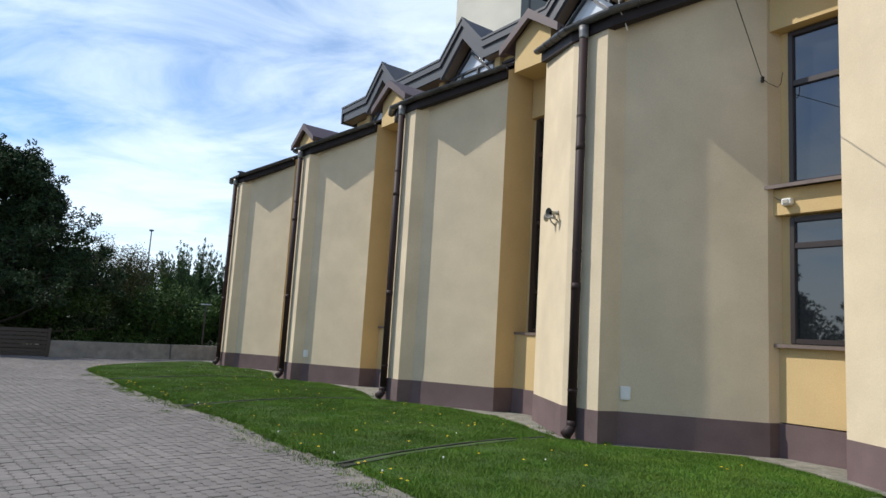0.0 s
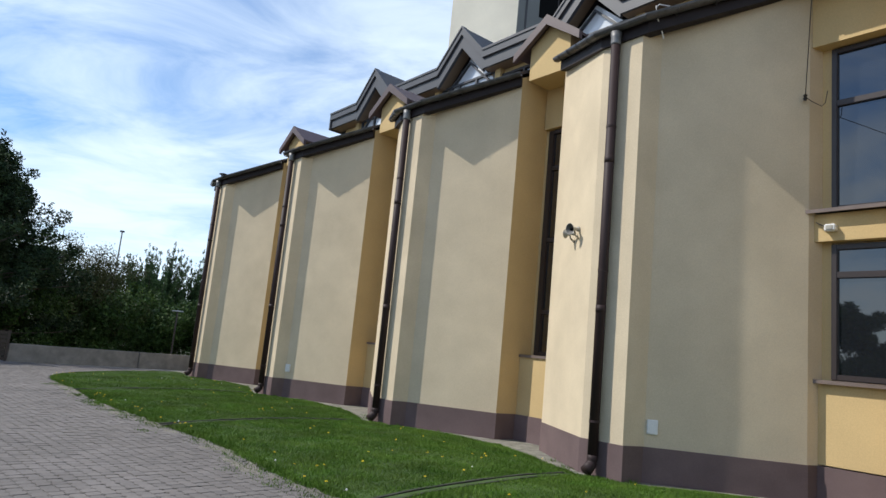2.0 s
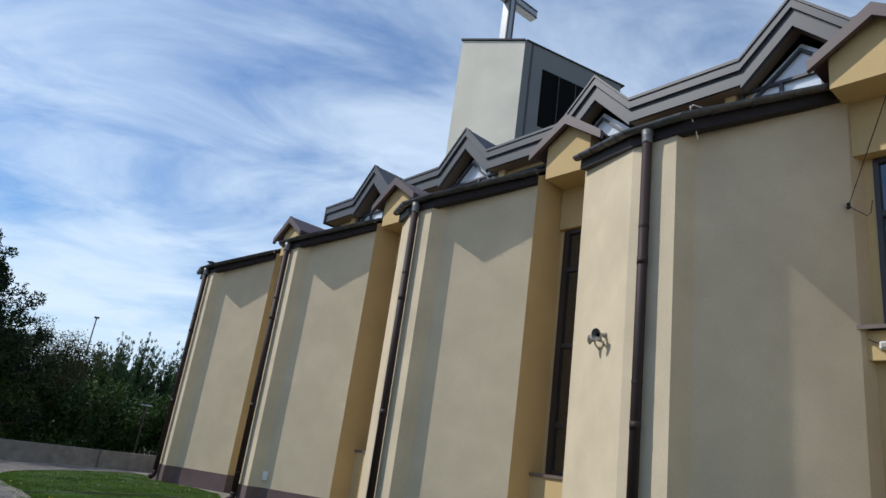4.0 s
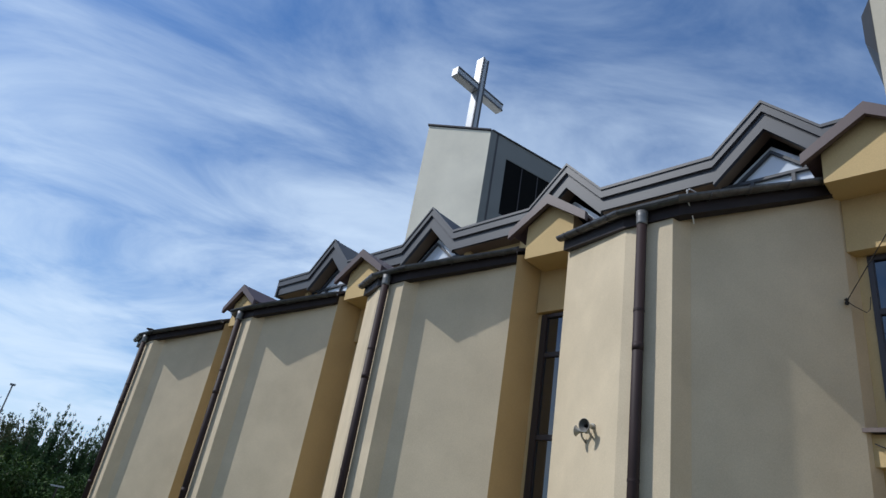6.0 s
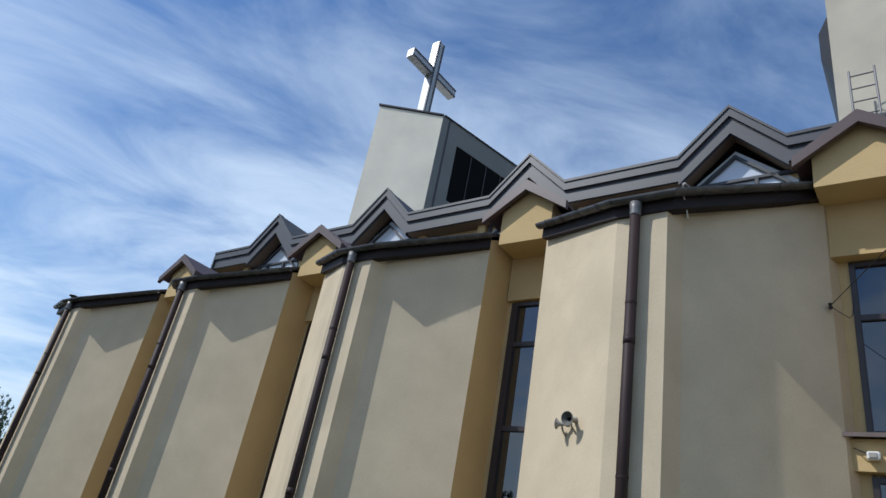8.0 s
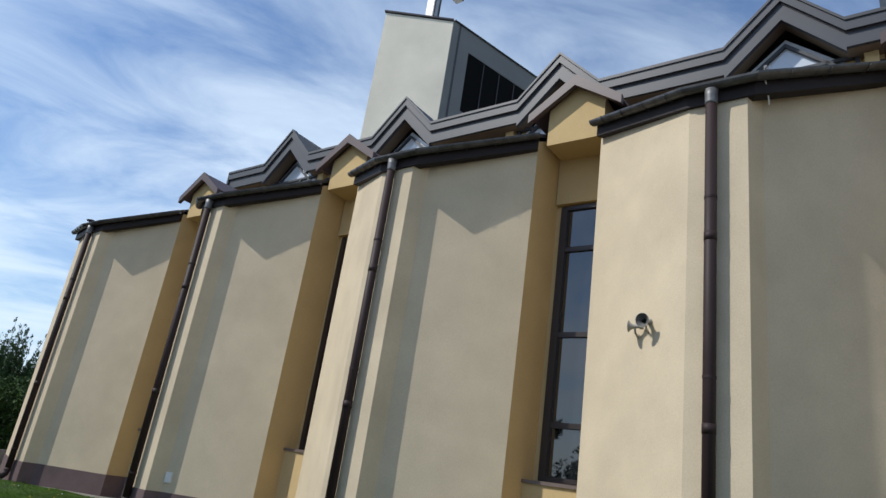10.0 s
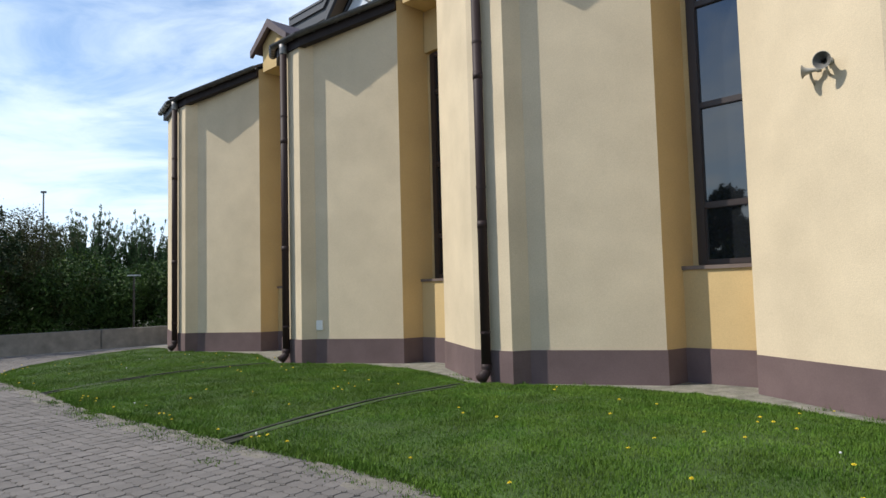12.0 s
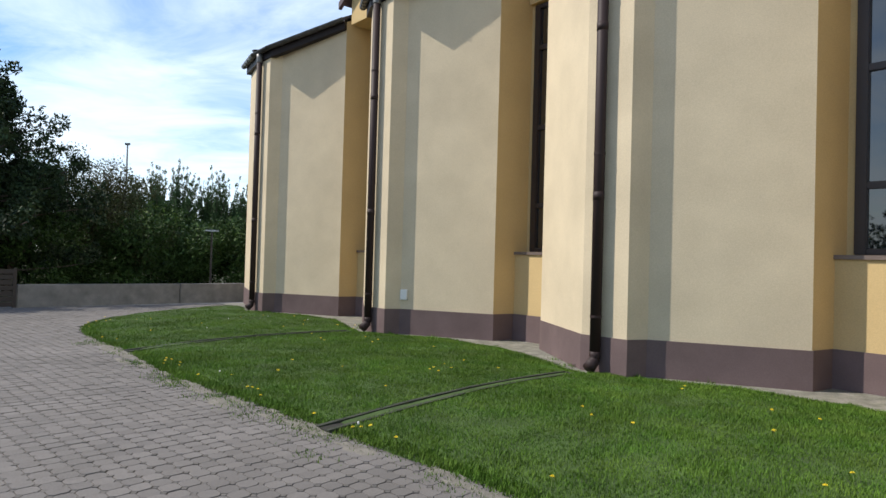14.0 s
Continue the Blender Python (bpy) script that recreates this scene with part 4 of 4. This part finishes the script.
def limb(bm, a, b, r0, r1, rnd, bend=0.08):
    a, b = Vector(a), Vector(b)
    L = (b - a).length
    pts = [a.lerp(b, t) + Vector((rnd.gauss(0, bend), rnd.gauss(0, bend), rnd.gauss(0, bend * 0.5))) * L * (t * (1 - t) * 2) for t in (0, 0.3, 0.6, 0.85, 1)]
    sweep(bm, pts, [r0 + (r1 - r0) * t for t in (0, 0.3, 0.6, 0.85, 1)], 8)


def tree(x, y, h, spread, seed, style, mat, n, size, label, first=0.2):
    rnd = random.Random(seed)
    t = empty("tree", pose(x, y, -0.05), label, "tree", "trees beyond the yard")
    bm = bmesh.new()
    clumps = []
    if style == "pine":
        limb(bm, (0, 0, 0), (0.4, 0.2, h * 0.93), 0.26, 0.06, rnd, 0.03)
        for i in range(130):
            z = h * (first + (0.98 - first) * (i / 129))
            k = 0.12 + 0.95 * (1 - z / h) ** 0.75
            a = rnd.uniform(0, math.tau)
            r = spread * k * rnd.uniform(0.6, 1.1)
            tip = (math.cos(a) * r, math.sin(a) * r, z + rnd.uniform(0.0, 0.2) * r)
            limb(bm, (0.4 * z / h, 0.2 * z / h, z - 0.25 * r * 0.4), tip, 0.07, 0.015, rnd)
            for q in (0.45, 0.7, 0.88, 1.0):
                for _ in range(2):
                    clumps.append((tip[0] * q + rnd.gauss(0, 0.35), tip[1] * q + rnd.gauss(0, 0.35), z + (tip[2] - z) * q + rnd.uniform(-0.1, 0.35), rnd.uniform(0.16, 0.50), 0.75))
            # upright shoots on the outer third of each bough
            for q in (0.72, 0.86, 1.0):
                for up in (0.25, 0.5, 0.75):
                    clumps.append((tip[0] * q + rnd.gauss(0, 0.12), tip[1] * q + rnd.gauss(0, 0.12), z + (tip[2] - z) * q + up, 0.24 - 0.18 * up, 1.3))
        clumps += [(0.4 + rnd.gauss(0, 0.3), 0.2 + rnd.gauss(0, 0.3), h * rnd.uniform(0.85, 1.0), 0.4, 0.8) for _ in range(8)]
    elif style == "poplar":
        for i in range(54):
            a, r = rnd.uniform(0, math.tau), spread * math.sqrt(rnd.random())
            bx, by = math.cos(a) * r, math.sin(a) * r
            hh = h * (1 - 0.30 * (r / spread) ** 2) * rnd.uniform(0.74, 1.0)
            limb(bm, (bx * 0.3, by * 0.3, 0), (bx, by, hh), 0.06, 0.012, rnd, 0.03)
            for q in range(9):
                f = 0.25 + 0.75 * q / 8
                clumps.append((bx * (0.3 + 0.7 * f) + rnd.gauss(0, 0.08), by * (0.3 + 0.7 * f) + rnd.gauss(0, 0.08), hh * f, (0.42 * (1.10 - f) + 0.05) * h / 8, 2.0))
        clumps += [(rnd.gauss(0, spread * 0.5), rnd.gauss(0, spread * 0.5), h * rnd.uniform(0.1, 0.55), rnd.uniform(0.5, 0.9), 1.0) for _ in range(30)]
    else:
        limb(bm, (0, 0, 0), (0.1, 0, h * 0.55), 0.16, 0.08, rnd, 0.05)
        for i in range(16):
            a = rnd.uniform(0, math.tau)
            z = h * rnd.uniform(0.35, 0.95)
            k = math.sqrt(max(0.05, 1 - ((z / h - 0.5) / 0.55) ** 2))
            r = spread * k * rnd.uniform(0.5, 1.0)
            tip = (math.cos(a) * r, math.sin(a) * r, z)
            limb(bm, (0, 0, h * rnd.uniform(0.15, 0.5)), tip, 0.06, 0.012, rnd)
            for q in (0.5, 0.75, 1.0):
                for _ in range(3):
                    clumps.append((tip[0] * q + rnd.gauss(0, 0.4), tip[1] * q + rnd.gauss(0, 0.4), z * (0.6 + 0.4 * q) + rnd.gauss(0, 0.3), rnd.uniform(0.3, 0.75), 0.8))
        clumps += [(rnd.gauss(0, spread * 0.55), rnd.gauss(0, spread * 0.55), h * rnd.uniform(0.05, 0.45), rnd.uniform(0.5, 0.9), 0.8) for _ in range(14)]
    part("trunk", bm, BARK, t)
    leaf_cloud("crown", clumps, n, size, mat, t, seed, 0.5 if style == "poplar" else 0.0)
    return t


tree(-18.8, 26.8, 8.0, 5.7, 1, "pine", NEEDLE, 150000, 0.07, "large dark pine with ragged spreading crown", 0.10)
tree(-22.5, 23.5, 9.6, 4.6, 2, "pine", NEEDLE, 50000, 0.085, "tall dark pine beside the yard", 0.10)
tree(-16.9, 33.6, 5.0, 2.2, 4, "round", BROWNLEAF, 26000, 0.05, "loose brownish tree in early leaf")
POPLAR = leaf_material("grey_green_poplar_leaves", (0.045, 0.088, 0.034), (0.06, 0.10, 0.036), 0.4)
tree(-29.5, 75.0, 11.6, 4.6, 5, "poplar", POPLAR, 80000, 0.12, "clump of slim upright poplars")
tree(-24.6, 76.0, 11.0, 3.8, 16, "poplar", POPLAR, 60000, 0.12, "clump of tall slim poplars in leaf")
tree(-20.5, 77.0, 9.4, 3.8, 6, "poplar", POPLAR, 50000, 0.12, "clump of slim upright poplars in leaf")
tree(-16.4, 36.0, 3.2, 2.2, 7, "round", LEAF2, 22000, 0.07, "fresh green bushy tree behind the wall")
tree(-13.6, 37.0, 2.7, 2.1, 8, "round", LEAF, 20000, 0.07, "dark bushy tree behind the low wall")
tree(-10.5, 41.0, 3.0, 2.4, 9, "round", LEAF2, 18000, 0.07, "green bushy tree by the church corner")
tree(-20.5, 28.0, 3.8, 2.6, 10, "round", LEAF, 22000, 0.07, "dark dense bush under the pines")
tree(-17.6, 29.5, 3.6, 2.4, 11, "round", LEAF, 22000, 0.07, "dark dense bush under the pines")
tree(-23.0, 27.0, 4.2, 3.0, 12, "round", LEAF, 20000, 0.08, "dark spreading bush beside the fence")
tree(-24.0, 40.5, 6.0, 3.6, 13, "round", LEAF, 20000, 0.10, "dark tree standing behind the pines")
tree(-20.5, 42.0, 4.4, 2.8, 14, "round", LEAF, 20000, 0.10, "dark tree standing behind the pines")
for i, (x, y, h, r) in enumerate(((-46, -16, 9.5, 4.0), (-48, -8, 9.0, 4.0), (-48, 0, 9.5, 4.2), (-46, 8, 9.0, 4.0), (-42, 17, 9.0, 4.0), (-34, 31, 9, 4.0), (-47, -25, 8, 3.8))):
    tree(x, y, h, r, 30 + i, "round" if i % 2 else "pine", LEAF if i % 2 else NEEDLE, 9000, 0.24, "dark leafy tree on the far side of the yard")


def hedge():
    rnd = random.Random(4)
    clumps = []
    for i in range(150):
        t = i / 149
        x, y = -27 + 27 * t + rnd.gauss(0, 0.4), 23.0 + 20.5 * t ** 0.8 + rnd.gauss(0, 0.6)
        clumps += [(x + rnd.gauss(0, 0.5), y + rnd.gauss(0, 0.5), rnd.uniform(0.2, 2.4), rnd.uniform(0.5, 1.0), 0.9) for _ in range(2)]
    h = leaf_cloud("hedge", clumps, 90000, 0.075, LEAF, None, 12)
    return tagged(h, "dark unclipped hedge behind the low wall", "hedge", kind="stuff")


hedge()


def far_hedge():
    rnd = random.Random(6)
    clumps = [(-45 + rnd.gauss(0, 1.2), -30 + 58 * i / 159 + rnd.gauss(0, 0.4), rnd.uniform(0.3, 4.2), rnd.uniform(0.8, 1.5), 1.0) for i in range(160) for _ in range(2)]
    return tagged(leaf_cloud("far_hedge", clumps, 26000, 0.22, LEAF, None, 17), "dark hedge along the far side of the yard", "hedge", kind="stuff")


far_hedge()


def light_mast(x, y, h):
    p = empty("light_mast", pose(x, y, 0), "thin grey mast rising behind the trees", "mast")
    part("shaft", sweep(bmesh.new(), [(0, 0, -0.2), (0, 0, h)], [0.06, 0.035], 8), STEEL, p)
    part("head", box(-0.12, 0.12, -0.05, 0.05, h - 0.02, h + 0.08), STEEL, p)


light_mast(-18.39, 40.2, 6.85)


def street_lamp(x, y, h):
    p = empty("street_lamp", pose(x, y, 0), "small street lamp with a flat pale head", "street lamp")
    part("post", sweep(bmesh.new(), [(0, 0, -0.2), (0, 0, h - 0.05)], 0.035, 8), GUTTER, p)
    part("head", box(-0.24, 0.24, -0.09, 0.09, h - 0.02, h + 0.03, bevel=0.02), ZINC, p)


street_lamp(-11.3, 31.3, 2.32)
